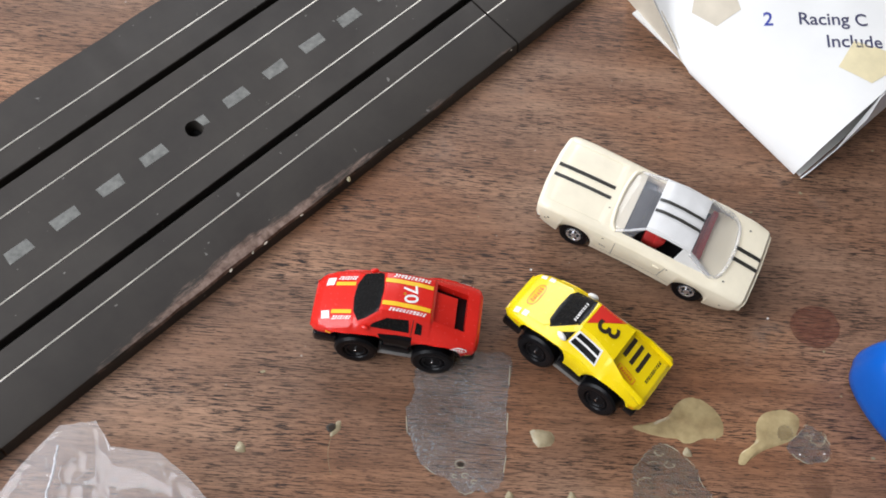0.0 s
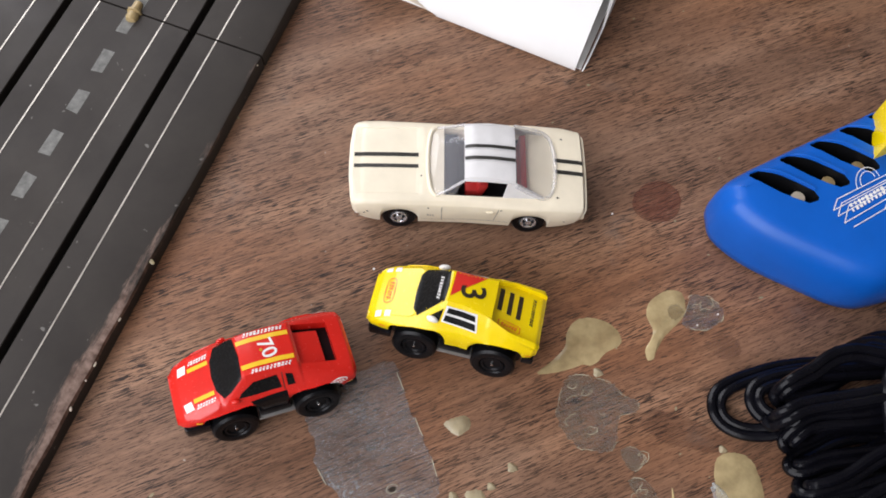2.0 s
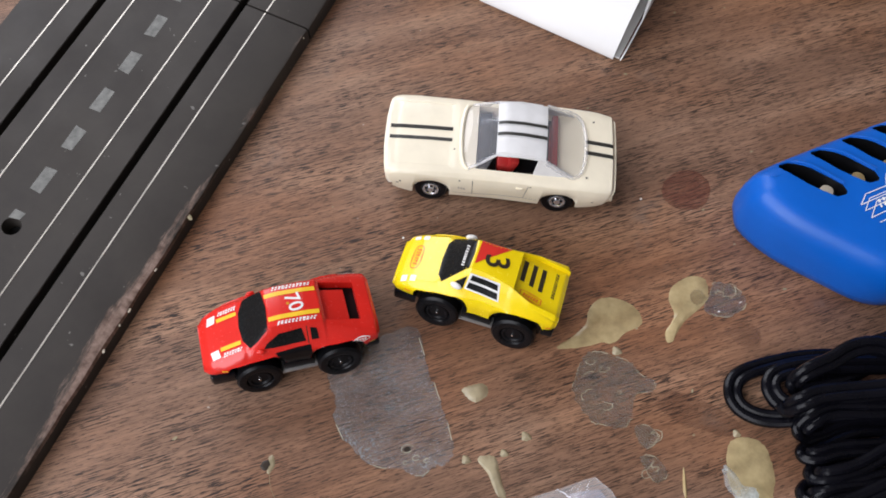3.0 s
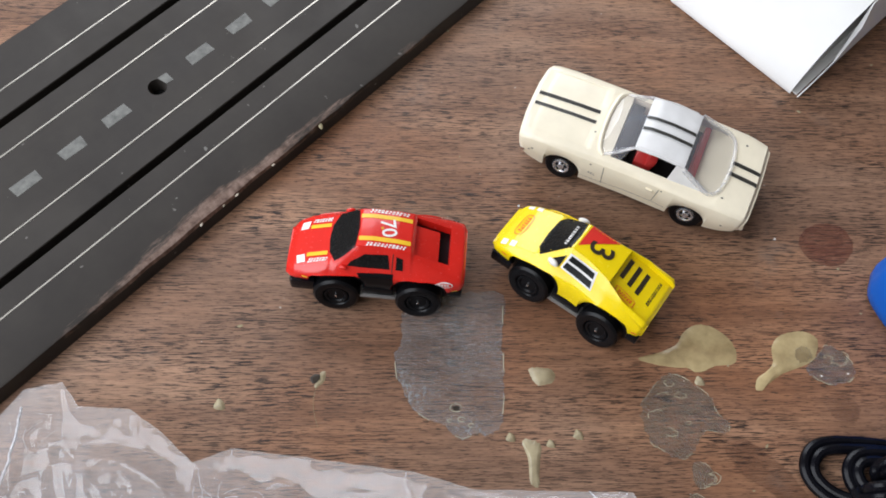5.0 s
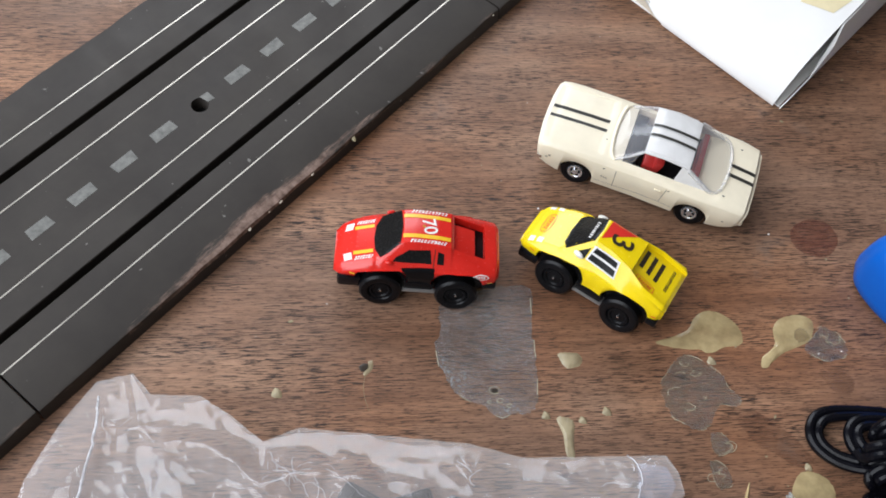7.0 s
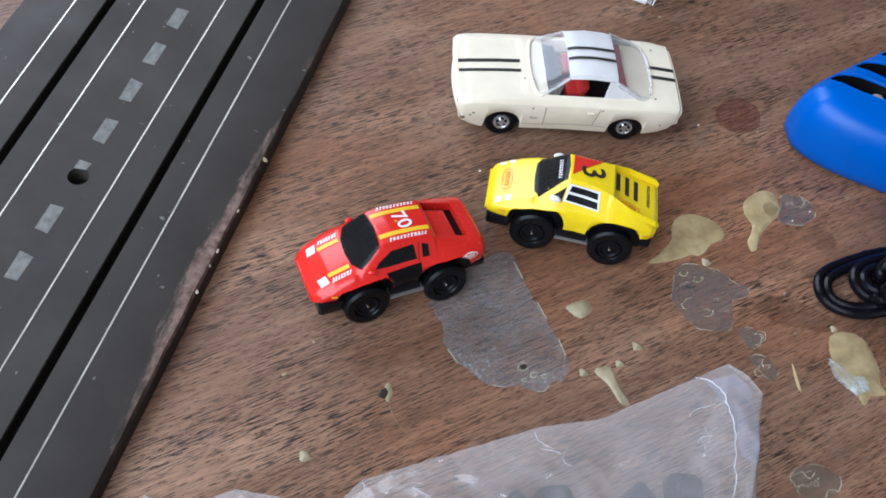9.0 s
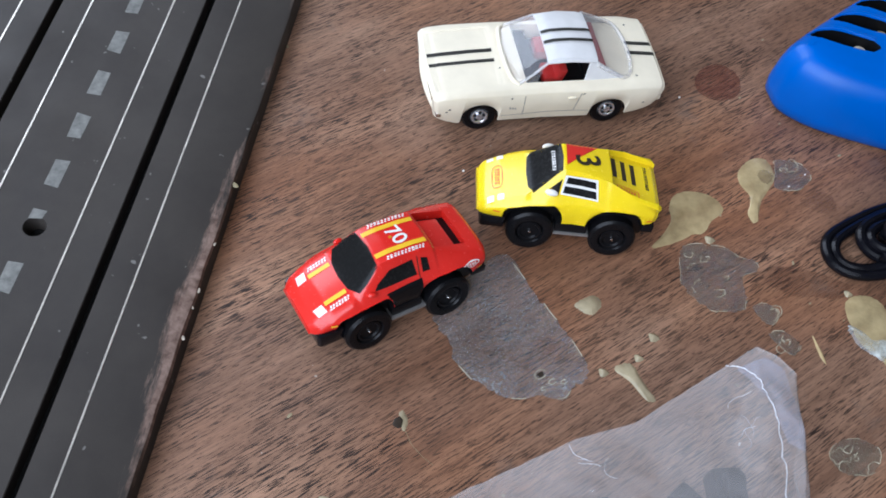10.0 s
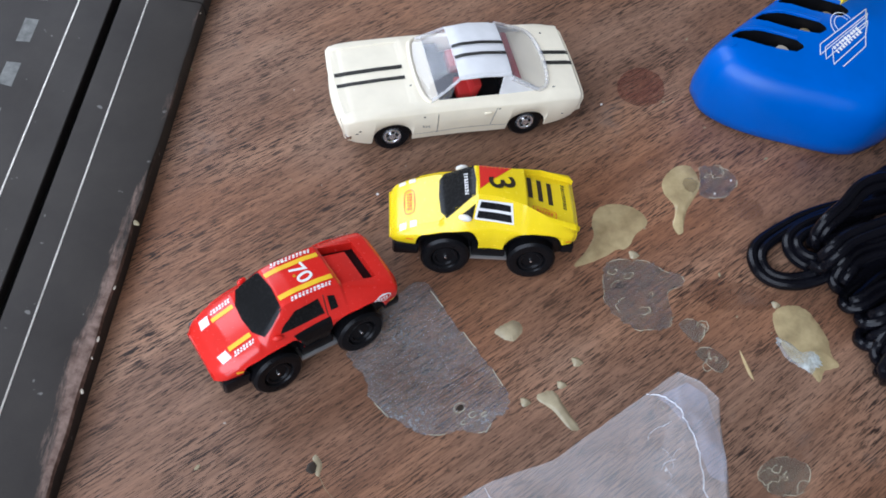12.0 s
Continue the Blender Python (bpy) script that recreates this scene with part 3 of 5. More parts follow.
def red_car():
    car = thing("toy_car", "red wedge-shaped plastic toy slot car with yellow stripes and number 70", "toy car", RED_AT, "toy cars")
    arches = [(10.4, 6.4, 7.2), (-10.4, 6.2, 7.2)]
    wide = curve([(-21.2, 8.0), (-20.6, 9.2), (-17, 9.9), (-10, 10.2), (0, 9.5), (8, 9.7), (14, 9.6), (18, 9.2), (21.2, 8.6), (22.5, 7.8), (23.2, 6.9)])
    top = curve([(-21.2, 12.8), (-20.6, 13.6), (-16.5, 14.8), (-8.2, 18.2), (-7.6, 18.9), (-4, 19.6), (2, 20.0), (5.2, 19.7), (6.4, 19.1), (11.6, 13.8), (12.6, 13.2), (18, 11.3), (21.5, 9.4), (23.2, 7.8)])
    belt = curve([(-21.2, 11.8), (-20.4, 12.6), (-12, 13.4), (0, 13.0), (8, 12.4), (12, 11.8), (18, 10.2), (21.5, 8.6), (23.2, 7.4)])
    wtop = curve([(-21.2, 7.0), (-20, 8.0), (-16, 7.9), (-9, 6.6), (-7, 6.2), (0, 6.0), (6.2, 5.9), (11.8, 7.4), (13, 8.2), (18, 7.9), (21.2, 7.4), (22.5, 6.8), (23.2, 6.0)])
    low = curve([(-21.2, 8.6), (-17.4, 8.0), (-17.2, 7.0), (-3.6, 7.0), (-3.4, 6.4), (3.4, 6.4), (3.6, 7.0), (17.2, 7.0), (17.4, 7.4), (23.2, 6.4)])
    dt = [(-21.3, 0), (-17.1, 0), (-17.0, 2.2), (-8.4, 2.4), (-8.3, 0), (23.5, 0)]
    bm = car_shell(-21.2, 23.2, wide, belt, top, wtop, low, arches, (curve(dt), dt), 5.2)
    tree = tree_of(bm)
    body = part("body", bm, RED, car, "glossy red plastic body", smooth=40)
    # windows
    part("windscreen", laid(tree, shape([(11.0, -6.9), (12.6, -4.0), (13.0, 0), (12.6, 4.0), (11.0, 6.9), (9.0, 6.6), (6.0, 5.5), (5.5, 0), (6.0, -5.5), (9.0, -6.6)]), "top"), DARKGLASS, body, "black windscreen")
    for s, mir in (("left", False), ("right", True)):
        part("side_window", laid(tree, shape([(7.8, 14.4), (7.0, 15.6), (3.6, 18.2), (-2.0, 18.6), (-2.6, 14.8)]), s), DARKGLASS, body, "black side window")
        part("quarter_window", laid(tree, shape([(-4.1, 14.9), (-4.1, 18.3), (-5.7, 17.7), (-5.9, 14.9)]), s), DARKGLASS, body, "small black quarter window")
        part("door_panel", laid(tree, shape([(3.5, 6.5), (5.2, 13.0), (-3.6, 13.8), (-3.9, 7.1)]), s), BLACK, body, "black lower door panel")
        part("sponsor_badge", laid(tree, ringed([(-18.3, 11.7), (-16.4, 11.2), (-14.4, 11.9), (-14.2, 12.6), (-16.2, 13.1), (-18.2, 12.5)], 0.28), s, 0.18), WHITE, body, "white oval outline")
        part("sponsor_mark", laid(tree, bars(-16.2, 12.2, 2.7, 0.8, 4, 4, 4), s, 0.2), WHITE, body)
        part("tail_marker", laid(tree, shape(rect(-19.8, -18.4, 9.0, 9.5)), s), STRIPEYEL, body)
        part("door_line", laid(tree, shape([(-3.1, 14.0), (-3.3, 14.0), (-3.4, 18.9), (-3.2, 18.9)]), s, 0.05), DARKPRINT, body, "thin door shut line")
        part("door_line", laid(tree, shape([(5.4, 12.6), (-3.6, 13.5), (-3.6, 13.7), (5.4, 12.8)]), s, 0.05), DARKPRINT, body, "thin door shut line")
        bm = bmesh.new()
        bmesh.ops.create_uvsphere(bm, u_segments=14, v_segments=8, radius=1)
        bmesh.ops.scale(bm, vec=(1.2, 0.6, 0.6), verts=bm.verts)
        part("wing_mirror", bm, RED, body, at=pose(0.0088, (-0.0086 if mir else 0.0086), 0.0143, 0, 0, 12 if mir else -12))
        part("corner_marker", laid(tree, shape(rect(17.6, 19.0, 8.9, 9.4)), s), STRIPEYEL, body)
    for s in (1, -1):
        part("hood_stripe", laid(tree, shape(rect(13.1, 18.3, s * 3.6, s * 4.7)), "top", 0.14), STRIPEYEL, body)
        part("headlight_patch", laid(tree, shape([(18.9, s * 3.8), (21.0, s * 3.8), (20.6, s * 6.1), (18.5, s * 6.1)]), "top", 0.14), WHITE, body, "white square headlight print")
        part("hood_mark", laid(tree, bars(15.4, s * 5.9, 5.0, 1.05, 180 if s > 0 else 0, 2, 7), "top", 0.16), WHITE, body)
        part("roof_stripe", laid(tree, shape(rect(-7.2, 5.4, s * 3.3 - 0.6, s * 3.3 + 0.6)), "top", 0.14), STRIPEYEL, body)
        part("roof_mark", laid(tree, bars(-1.4, s * 4.9, 9.8, 0.95, 180 if s > 0 else 0, 3, 11), "top", 0.16), WHITE, body)
    part("race_number", laid(tree, letters("70", 5.2, -1.4, -0.1, 101), "top", 0.16), WHITE, body, "white number 70")
    part("hood_badge", laid(tree, lathe([(0.4, 0), (0.4, 0.01)], 10), "top", 0.1), STRIPEYEL, body)
    # the open rear deck: dark well, red engine cover
    part("engine_well", laid(tree, shape(rect(-16.9, -8.5, -5.1, 5.1)), "top", 0.08), BLACK, body, "black recessed engine bay")
    bm = box(-14.4, -7.9, -3.9, 5.0, 13.8, 15.0, 0.35)
    for v in bm.verts:
        v.co.z += (v.co.x + 14.4) * 0.36
    part("engine_cover", bm, RED, body)
    # lower parts
    chassis(car, -19.5, 20.5, 7.2, 2.6, 9.0)
    for xa in (10.4, -10.4):
        part("wheel_well", box(xa - 6.6, xa + 6.6, -7.2, 8.4, 3.2, 11.4, 0.5), BLACK, car)
    part("side_skirt", box(-3.8, 4.0, -9.6, 9.6, 4.2, 7.0, 0.4), BLACK, car)
    part("base_plate", box(-4.6, 4.6, -10.3, 10.3, 3.6, 4.3, 0.2), STEEL, car, "grey metal base plate")
    bm = box(18.2, 24.6, -9.4, 9.4, 3.2, 7.3, 0.8)
    for v in bm.verts:
        v.co.x -= 0.030 * v.co.y ** 2
    part("front_bumper", bm, GLOSSBLACK, car, "glossy black front bumper")
    part("rear_bumper", box(-21.0, -17.2, -9.3, 9.3, 6.4, 8.8, 0.4), BLACK, car)
    part("guide_pin", lathe([(0.8, 0.6), (1.0, 1.0), (1.0, 4)], 12), BLACK, car, at=pose(0.0185, 0.006, 0))
    for xa in (10.4, -10.4):
        for s in (1, -1):
            wheel(car, xa, 10.2 if s > 0 else -7.9, 5.8, 5.85, 4.6, s, lean=13)
    settle(car, 6.5, 1.2)
    return car


YEL_AT = pose(0.0342, 0.0338, 0, 0, 0, 143.1)


def yellow_car():
    car = thing("toy_car", "yellow wedge-shaped plastic toy slot car with number 3 and red triangle", "toy car", YEL_AT, "toy cars")
    arches = [(10.3, 6.6, 7.5), (-10.3, 6.4, 7.2)]
    wide = curve([(-20.2, 7.4), (-19.4, 8.4), (-14, 9.5), (-8, 9.9), (0, 9.2), (8, 9.5), (15, 9.4), (20, 8.9), (22.3, 8.4), (23.1, 7.8), (23.6, 7.0)])
    top = curve([(-20.4, 14.2), (-19.6, 15.0), (-14, 16.6), (-7, 19.0), (-5, 19.4), (0, 20.3), (4.6, 20.7), (5.8, 20.2), (11.6, 14.4), (12.6, 13.8), (19, 11.4), (22.6, 9.2), (23.6, 8.0)])
    belt = curve([(-20.4, 11.8), (-19.6, 12.6), (-10, 13.9), (0, 14.2), (8, 13.2), (12, 12.6), (19, 10.2), (22.6, 8.4), (23.6, 7.4)])
    wtop = curve([(-20.4, 7.8), (-19.6, 8.6), (-12, 7.8), (-6, 6.0), (0, 5.0), (5.4, 4.9), (11.6, 6.9), (13, 7.8), (19, 7.6), (22.3, 7.2), (23.1, 6.6), (23.6, 5.8)])
    low = curve([(-20.4, 8.4), (-17.4, 7.4), (-17.2, 6.0), (-3.6, 6.2), (3.2, 5.4), (17.4, 5.4), (17.6, 6.4), (23.6, 6.0)])
    dt = [(-20.5, 1.4), (-13, 1.7), (-7.3, 1.7), (-7.2, 0), (24, 0)]
    bm = car_shell(-20.4, 23.6, wide, belt, top, wtop, low, arches, (curve(dt), dt), 7.0)
    tree = tree_of(bm)
    body = part("body", bm, YELLOW, car, "glossy yellow plastic body", smooth=40)
    part("windscreen", laid(tree, shape([(11.2, -6.9), (12.5, -5.0), (12.8, 0), (12.5, 5.0), (11.2, 6.9), (9.0, 6.0), (5.2, 4.4), (4.9, 0), (5.2, -4.4), (9.0, -6.0)]), "top"), DARKGLASS, body, "black windscreen")
    part("windscreen_mark", laid(tree, bars(6.9, 0.4, 6.8, 0.75, 90, 5, 8), "top", 0.2), WHITE, body)
    part("roof_triangle", laid(tree, shape([(4.0, -4.9), (-4.2, -5.2), (4.2, 2.9)]), "top", 0.13), STRIPERED, body, "red printed triangle")
    part("race_number", laid(tree, letters("3", 9.0, -1.0, 0.3, 103), "top", 0.18), DARKPRINT, body, "dark number 3")
    for s, mir in (("left", 1), ("right", -1)):
        pane_frame = part("side_window", laid(tree, shape([(5.0, 15.6), (4.4, 19.9), (-3.6, 19.4), (-4.4, 15.1)]), s, 0.10), WHITE, body, "white printed window frame")
        part("window_pane", laid(tree, shape([(4.1, 18.1), (3.8, 19.5), (-3.1, 19.0), (-3.4, 17.6)]), s, 0.2), DARKGLASS, pane_frame)
        part("window_pane", laid(tree, shape([(4.5, 16.0), (4.2, 17.5), (-3.5, 17.0), (-3.9, 15.5)]), s, 0.2), DARKGLASS, pane_frame)
        part("quarter_window", laid(tree, shape([(5.4, 15.6), (5.0, 18.9), (7.6, 16.4), (7.8, 15.2)]), s, 0.14), DARKGLASS, body)
        part("tail_marker", laid(tree, shape(rect(-19.2, -17.8, 10.0, 10.4)), s), ORANGE, body)
        part("corner_marker", laid(tree, shape(rect(18.6, 20.2, 8.6, 9.0)), s), ORANGE, body)
        bm = bmesh.new()
        bmesh.ops.create_uvsphere(bm, u_segments=14, v_segments=8, radius=1)
        bmesh.ops.scale(bm, vec=(1.6, 0.8, 0.85), verts=bm.verts)
        part("wing_mirror", bm, WHITE, body, "pale wing mirror", at=pose(0.0072, mir * 0.0078, 0.0160, 0, 0, -12 * mir))
    for s in (1, -1):
        for x in (21.0, 18.7):
            part("headlight_patch", laid(tree, shape(rect(x - 0.75, x + 0.75, s * 6.6 - 0.75, s * 6.6 + 0.75, 0)), "top", 0.13), WHITE, body, "white square headlight print")
    part("side_mark", laid(tree, ringed([(-14.4, 3.9), (-9.4, 3.7), (-8.9, 4.6), (-9.4, 5.6), (-14.4, 5.9), (-14.9, 4.9)], 0.25), "top", 0.15), ORANGE, body, "orange outlined badge")
    part("side_badge", laid(tree, bars(-11.9, 4.8, 4.4, 0.9, 178, 6, 6), "top", 0.17), ORANGE, body)
    part("hood_badge", laid(tree, ringed([(18.6, -3.4), (20.4, -3.4), (20.8, 0), (20.4, 3.4), (18.6, 3.4), (18.2, 0)], 0.28), "top", 0.15), ORANGE, body, "orange outlined badge")
    part("hood_mark", laid(tree, bars(19.5, 0, 5.4, 1.1, 90, 8, 6), "top", 0.17), ORANGE, body)
    for k, x in enumerate((-8.6, -11.2, -13.8)):
        part("louvre", laid(tree, shape(rect(x - 0.6, x + 0.6, -4.9, 1.4 + 0.3 * k)), "top", 0.12), DARKPRINT, body, "dark louvre slot")
    part("tail_mark", laid(tree, bars(-17.4, -1.4, 8.0, 0.85, 90, 9, 10), "top", 0.14), DARKPRINT, body)
    bm = box(-19.0, 21.0, -6.6, 6.6, 2.6, 9.5, 0.5)
    part("chassis", bm, BLACK, car)
    for xa in (10.4, -10.4):
        part("wheel_well", box(xa - 6.8, xa + 6.8, -6.8, 8.0, 3.2, 11.8, 0.5), BLACK, car)
    part("side_skirt", box(-4.0, 4.2, -9.2, 9.2, 3.8, 6.6, 0.4), BLACK, car)
    part("base_plate", box(-4.6, 4.6, -9.7, 9.7, 3.2, 3.9, 0.2), STEEL, car, "grey metal base plate")
    bm = box(18.6, 24.7, -9.0, 9.0, 3.0, 6.8, 0.7)
    for v in bm.verts:
        v.co.x -= 0.024 * v.co.y ** 2
    part("front_bumper", bm, GLOSSBLACK, car, "glossy black front bumper")
    part("rear_bumper", box(-20.2, -17.2, -8.8, 8.8, 6.2, 8.8, 0.4), BLACK, car)
    for xa in (10.4, -10.4):
        for s in (1, -1):
            wheel(car, xa, 9.8 if s > 0 else -7.6, 5.85, 5.9, 4.8, s, lean=13)
    settle(car, 6.5, 1.4)
    return car


MUS_AT = pose(0.0520, 0.0711, 0, 0, 0, 155.5)


def cream_car():
    car = thing("toy_car", "cream plastic toy coupe with black racing stripes and chrome hubcaps", "toy car", MUS_AT, "toy cars")
    arches = [(18.0, 4.2, 5.3), (-18.0, 4.2, 5.3)]
    wide = curve([(-33.6, 12.3), (-32.8, 13.0), (-28, 13.5), (-18, 13.8), (-8, 13.5), (0, 13.2), (12, 13.3), (24, 13.3), (28, 13.3), (30.8, 13.2), (31.6, 12.9), (31.9, 12.4)])
    top = curve([(-33.6, 12.6), (-32.6, 13.8), (-26, 14.6), (-23.4, 14.9), (0, 15.0), (9.5, 15.0), (11.5, 15.0), (20, 14.7), (28, 14.1), (31, 13.5), (31.8, 12.8)])
    belt = curve([(-33.6, 12.0), (-32.6, 13.0), (-26, 13.9), (-14, 14.2), (0, 13.8), (12, 13.8), (24, 13.7), (29, 13.2), (31.8, 12.3)])
    wtop = curve([(-33.6, 11.6), (-32.8, 12.1), (-26, 12.2), (0, 12.0), (12, 12.1), (24, 12.3), (28, 12.3), (30.8, 12.2), (31.6, 11.8), (31.9, 11.2)])
    low = curve([(-33.6, 5.6), (-30, 4.4), (-24.2, 3.2), (24.2, 2.8), (28, 3.9), (31.8, 5.6)])
    # cabin opening in the top of the body
    dt = [(-34, 0), (-16.2, 0), (-16.0, 6.0), (6.2, 6.0), (6.4, 0), (12, 0), (14, 0.35), (29, 0.35), (31, 0.1), (32, 0)]
    bm = car_shell(-33.6, 31.9, wide, belt, top, wtop, low, arches, (curve(dt), dt), 10.2, n=120, round_edge=0.55, crown=0.4, tumble=1.2)
    for v in bm.verts:
        # raised bonnet panel, swept and overhanging nose, undercut tail
        ease = min(1.0, max(0.0, (v.co.x - 11) / 3))
        if 3.5 < abs(v.co.y) < 6.5 and v.co.z > 11:
            v.co.z += 0.38 * ease
        # hollowed flank between the wheels, under a crease
        if abs(v.co.y) > 11.5 and 4.5 < v.co.z < 11.2 and -13 < v.co.x < 9:
            v.co.y *= 1 - 0.05 * min(1.0, (v.co.x + 13) / 5, (9 - v.co.x) / 12)
        nose = min(1.0, max(0.0, (v.co.x - 22) / 10)) ** 1.5
        v.co.x += nose * (0.14 * (v.co.z - 11) - 0.0055 * v.co.y ** 2)
        tail = min(1.0, max(0.0, (-25 - v.co.x) / 8.6)) ** 1.5
        v.co.x += 0.9 * tail
        v.co.x -= tail * (0.12 * (v.co.z - 11) - 0.002 * v.co.y ** 2)
    tree = tree_of(bm)
    body = part("body", bm, CREAM, car, "cream plastic body shell", smooth=40)
    rnd = random.Random(31)
    for axis, x, y in (("top", 12.6, 5.0), ("top", -24.6, 9.8), ("top", -26.4, -9.0), ("left", 27.6, 8.6), ("left", 26.8, 9.4), ("left", -27.4, 8.2), ("left", 10.4, 12.4), ("left", -9.4, 12.9)):
        spot = [(x + rnd.uniform(0.2, 0.55) * math.cos(a), y + rnd.uniform(0.15, 0.35) * math.sin(a)) for a in np.linspace(0, 5.2, 6)]
        part("paint_chip", laid(tree, shape(spot), axis, 0.05), STRIPEBLK, body, "small dark chip in the paint")
    for y in (-1.6, 2.0):
        part("hood_stripe", laid(tree, shape(rect(13.4, 30.9, y - 0.58 - 0.1, y + 0.58 - 0.1)), "top", 0.12), STRIPEBLK, body, "worn black racing stripe")
        part("boot_stripe", laid(tree, shape(rect(-32.2, -24.2, y - 0.62 - 0.3, y + 0.62 - 0.3)), "top", 0.12), STRIPEBLK, body, "worn black racing stripe")
    # door lines, sculpted flank, badge
    for s in ("left", "right"):
        part("door_line", laid(tree, shape([(6.2, 4.9), (6.4, 4.9), (6.9, 13.0), (6.7, 13.0)]), s, 0.03), STEEL, body, "thin door shut line")
        part("door_line", laid(tree, shape([(-8.2, 6.0), (-8.0, 6.0), (-8.6, 13.2), (-8.8, 13.2)]), s, 0.03), STEEL, body, "thin door shut line")
        part("flank_crease", laid(tree, shape([(-12.4, 6.4), (8.0, 9.6), (8.0, 9.8), (-12.6, 6.7)]), s, 0.05), CREAM, body)
        part("sill_line", laid(tree, shape([(12.2, 5.3), (-12.2, 5.6), (-12.2, 5.8), (12.2, 5.5)]), s, 0.04), STEEL, body, "thin grimy sill line")
        part("fender_badge", laid(tree, bars(9.6, 8.6, 2.2, 0.7, 10, 3, 3), s, 0.06), STEEL, body)
    for s in (1, -1):
        part("door_handle", box(-7.4, -5.4, s * 13.3 - 0.3, s * 13.3 + 0.3, 11.0, 11.6, 0.15), CREAM, body)
        part("headlamp", lathe([(0.02, 0.5), (0.9, 0.4), (1.35, 0.0), (1.35, -0.6)], 18), CHROME, body, "small headlamp", at=pose(0.0306, s * 0.0096, 0.0104, 0, 84, s * 14))
        part("bumper_scratch", box(29.2, 30.6, s * 12.2 - 0.4, s * 12.2 + 0.4, 7.6, 8.2, 0.2), STEEL, body)
    bm = box(30.0, 31.8, -12.6, 12.6, 6.2, 7.6, 0.5)
    bmesh.ops.subdivide_edges(bm, edges=[e for e in bm.edges if e.calc_length() > 8], cuts=12)
    for v in bm.verts:
        v.co.x -= 0.011 * v.co.y ** 2
    part("front_bumper", bm, CREAM, car)
    for s in (1, -1):
        bm = box(28.9, 30.3, s * 12.3 - 0.7, s * 12.3 + 0.9, 6.5, 7.9, 0.4)
        part("bumper_end", bm, CHROME, car, "bright chromed bumper end")
    part("grille", laid(tree, shape(rect(-7.5, 7.5, 8.6, 11.4)), "front", 0.06), STEEL, body, "grey grille")
    part("rear_bumper", box(-33.3, -31.7, -11.8, 11.8, 6.6, 8.4, 0.5), CREAM, car)
    for s in (1, -1):
        part("tail_lamp", laid(tree, shape(rect(s * 8.4 - 1.1, s * 8.4 + 1.1, 9.4, 11.6)), "back", 0.08), STEEL, body)
    # the clear cabin insert: screen, roof, rear window
    def cabin(x_steps, half_pts):
        bm = bmesh.new()
        rows = []
        for x in x_steps:
            rows.append([bm.verts.new((x, y, z)) for y, z in half_pts(x)])
        for a, b in zip(rows, rows[1:]):
            for i in range(len(a) - 1):
                bm.faces.new((a[i], a[i + 1], b[i + 1], b[i]))
        return bm
    ct = curve([(-24.4, 14.9), (-22.4, 15.6), (-13.4, 20.4), (-12, 21.1), (-6, 21.8), (-1, 21.7), (1.4, 20.9), (8.6, 15.7), (10.2, 15.1)])
    cw = curve([(-24.4, 9.0), (-22.4, 10.2), (-12, 9.0), (-6, 8.7), (1.4, 8.6), (8.6, 10.2), (10.2, 9.8)])
    cb = curve([(-24.4, 14.8), (-21, 14.8), (8.6, 14.8), (10.2, 14.9)])
    def top_pts(x):
        t, w = ct(x), cw(x)
        return [(w, t - 0.9), (w - 0.5, t - 0.25), (w - 1.4, t), (w * 0.5, t + 0.35), (0, t + 0.5), (-w * 0.5, t + 0.35), (-w + 1.4, t), (-w + 0.5, t - 0.25), (-w, t - 0.9)]
    roof_bm = cabin(np.linspace(-12.4, 1.4, 16), top_pts)
    rtree = tree_of(roof_bm)
    roof = part("roof", roof_bm, ROOFWHITE, car, "greyed white roof panel")
    for y in (-1.6, 2.0):
        part("roof_stripe", laid(rtree, shape(rect(-12.2, 1.2, y + 0.1, y + 1.1)), "top", 0.3), STRIPEBLK, roof, "worn black racing stripe")
    part("windscreen", cabin(np.linspace(1.4, 10.2, 12), top_pts), CLEAR, car, "clear plastic windscreen")
    part("rear_window", cabin(np.linspace(-23.6, -12.4, 12), top_pts), CLEAR, car, "clear plastic rear window")
    part("window_rim", tube(spline([(-12.6, 9.4, 19.6), (-17, 10.2, 17.2), (-20.6, 10.5, 15.4), (-23.0, 8.6, 15.1), (-24.0, 4.4, 15.3), (-24.2, 0, 15.4), (-24.0, -4.4, 15.3), (-23.0, -8.6, 15.1), (-20.6, -10.5, 15.4), (-17, -10.2, 17.2), (-12.6, -9.4, 19.6)], 5), 0.6, 8), FROST, car, "frosted rim of the rear window")
    part("screen_frame", tube(spline([(8.4, 10.7, 14.9), (9.9, 9.0, 15.3), (10.7, 4.6, 15.5), (10.9, 0, 15.6), (10.7, -4.6, 15.5), (9.9, -9.0, 15.3), (8.4, -10.7, 14.9)], 5), 0.6, 8), CREAM, body)
    # sides: rear quarter panels and pillars, the side windows left open
    for s in (1, -1):
        bm = bmesh.new()
        q = [(-9.4, s * 10.9, 14.3), (-10.4, s * 8.95, 20.2), (-12.4, s * 8.9, 20.1), (-20.5, s * 10.1, 15.4), (-22.4, s * 10.6, 14.4)]
        bm.faces.new([bm.verts.new(p) for p in q])
        bm2 = bmesh.ops.extrude_face_region(bm, geom=list(bm.faces))
        bmesh.ops.translate(bm, vec=(0, -s * 0.5, 0), verts=[v for v in bm2["geom"] if isinstance(v, bmesh.types.BMVert)])
        bmesh.ops.bevel(bm, geom=list(bm.edges), offset=0.2, segments=2, affect="EDGES")
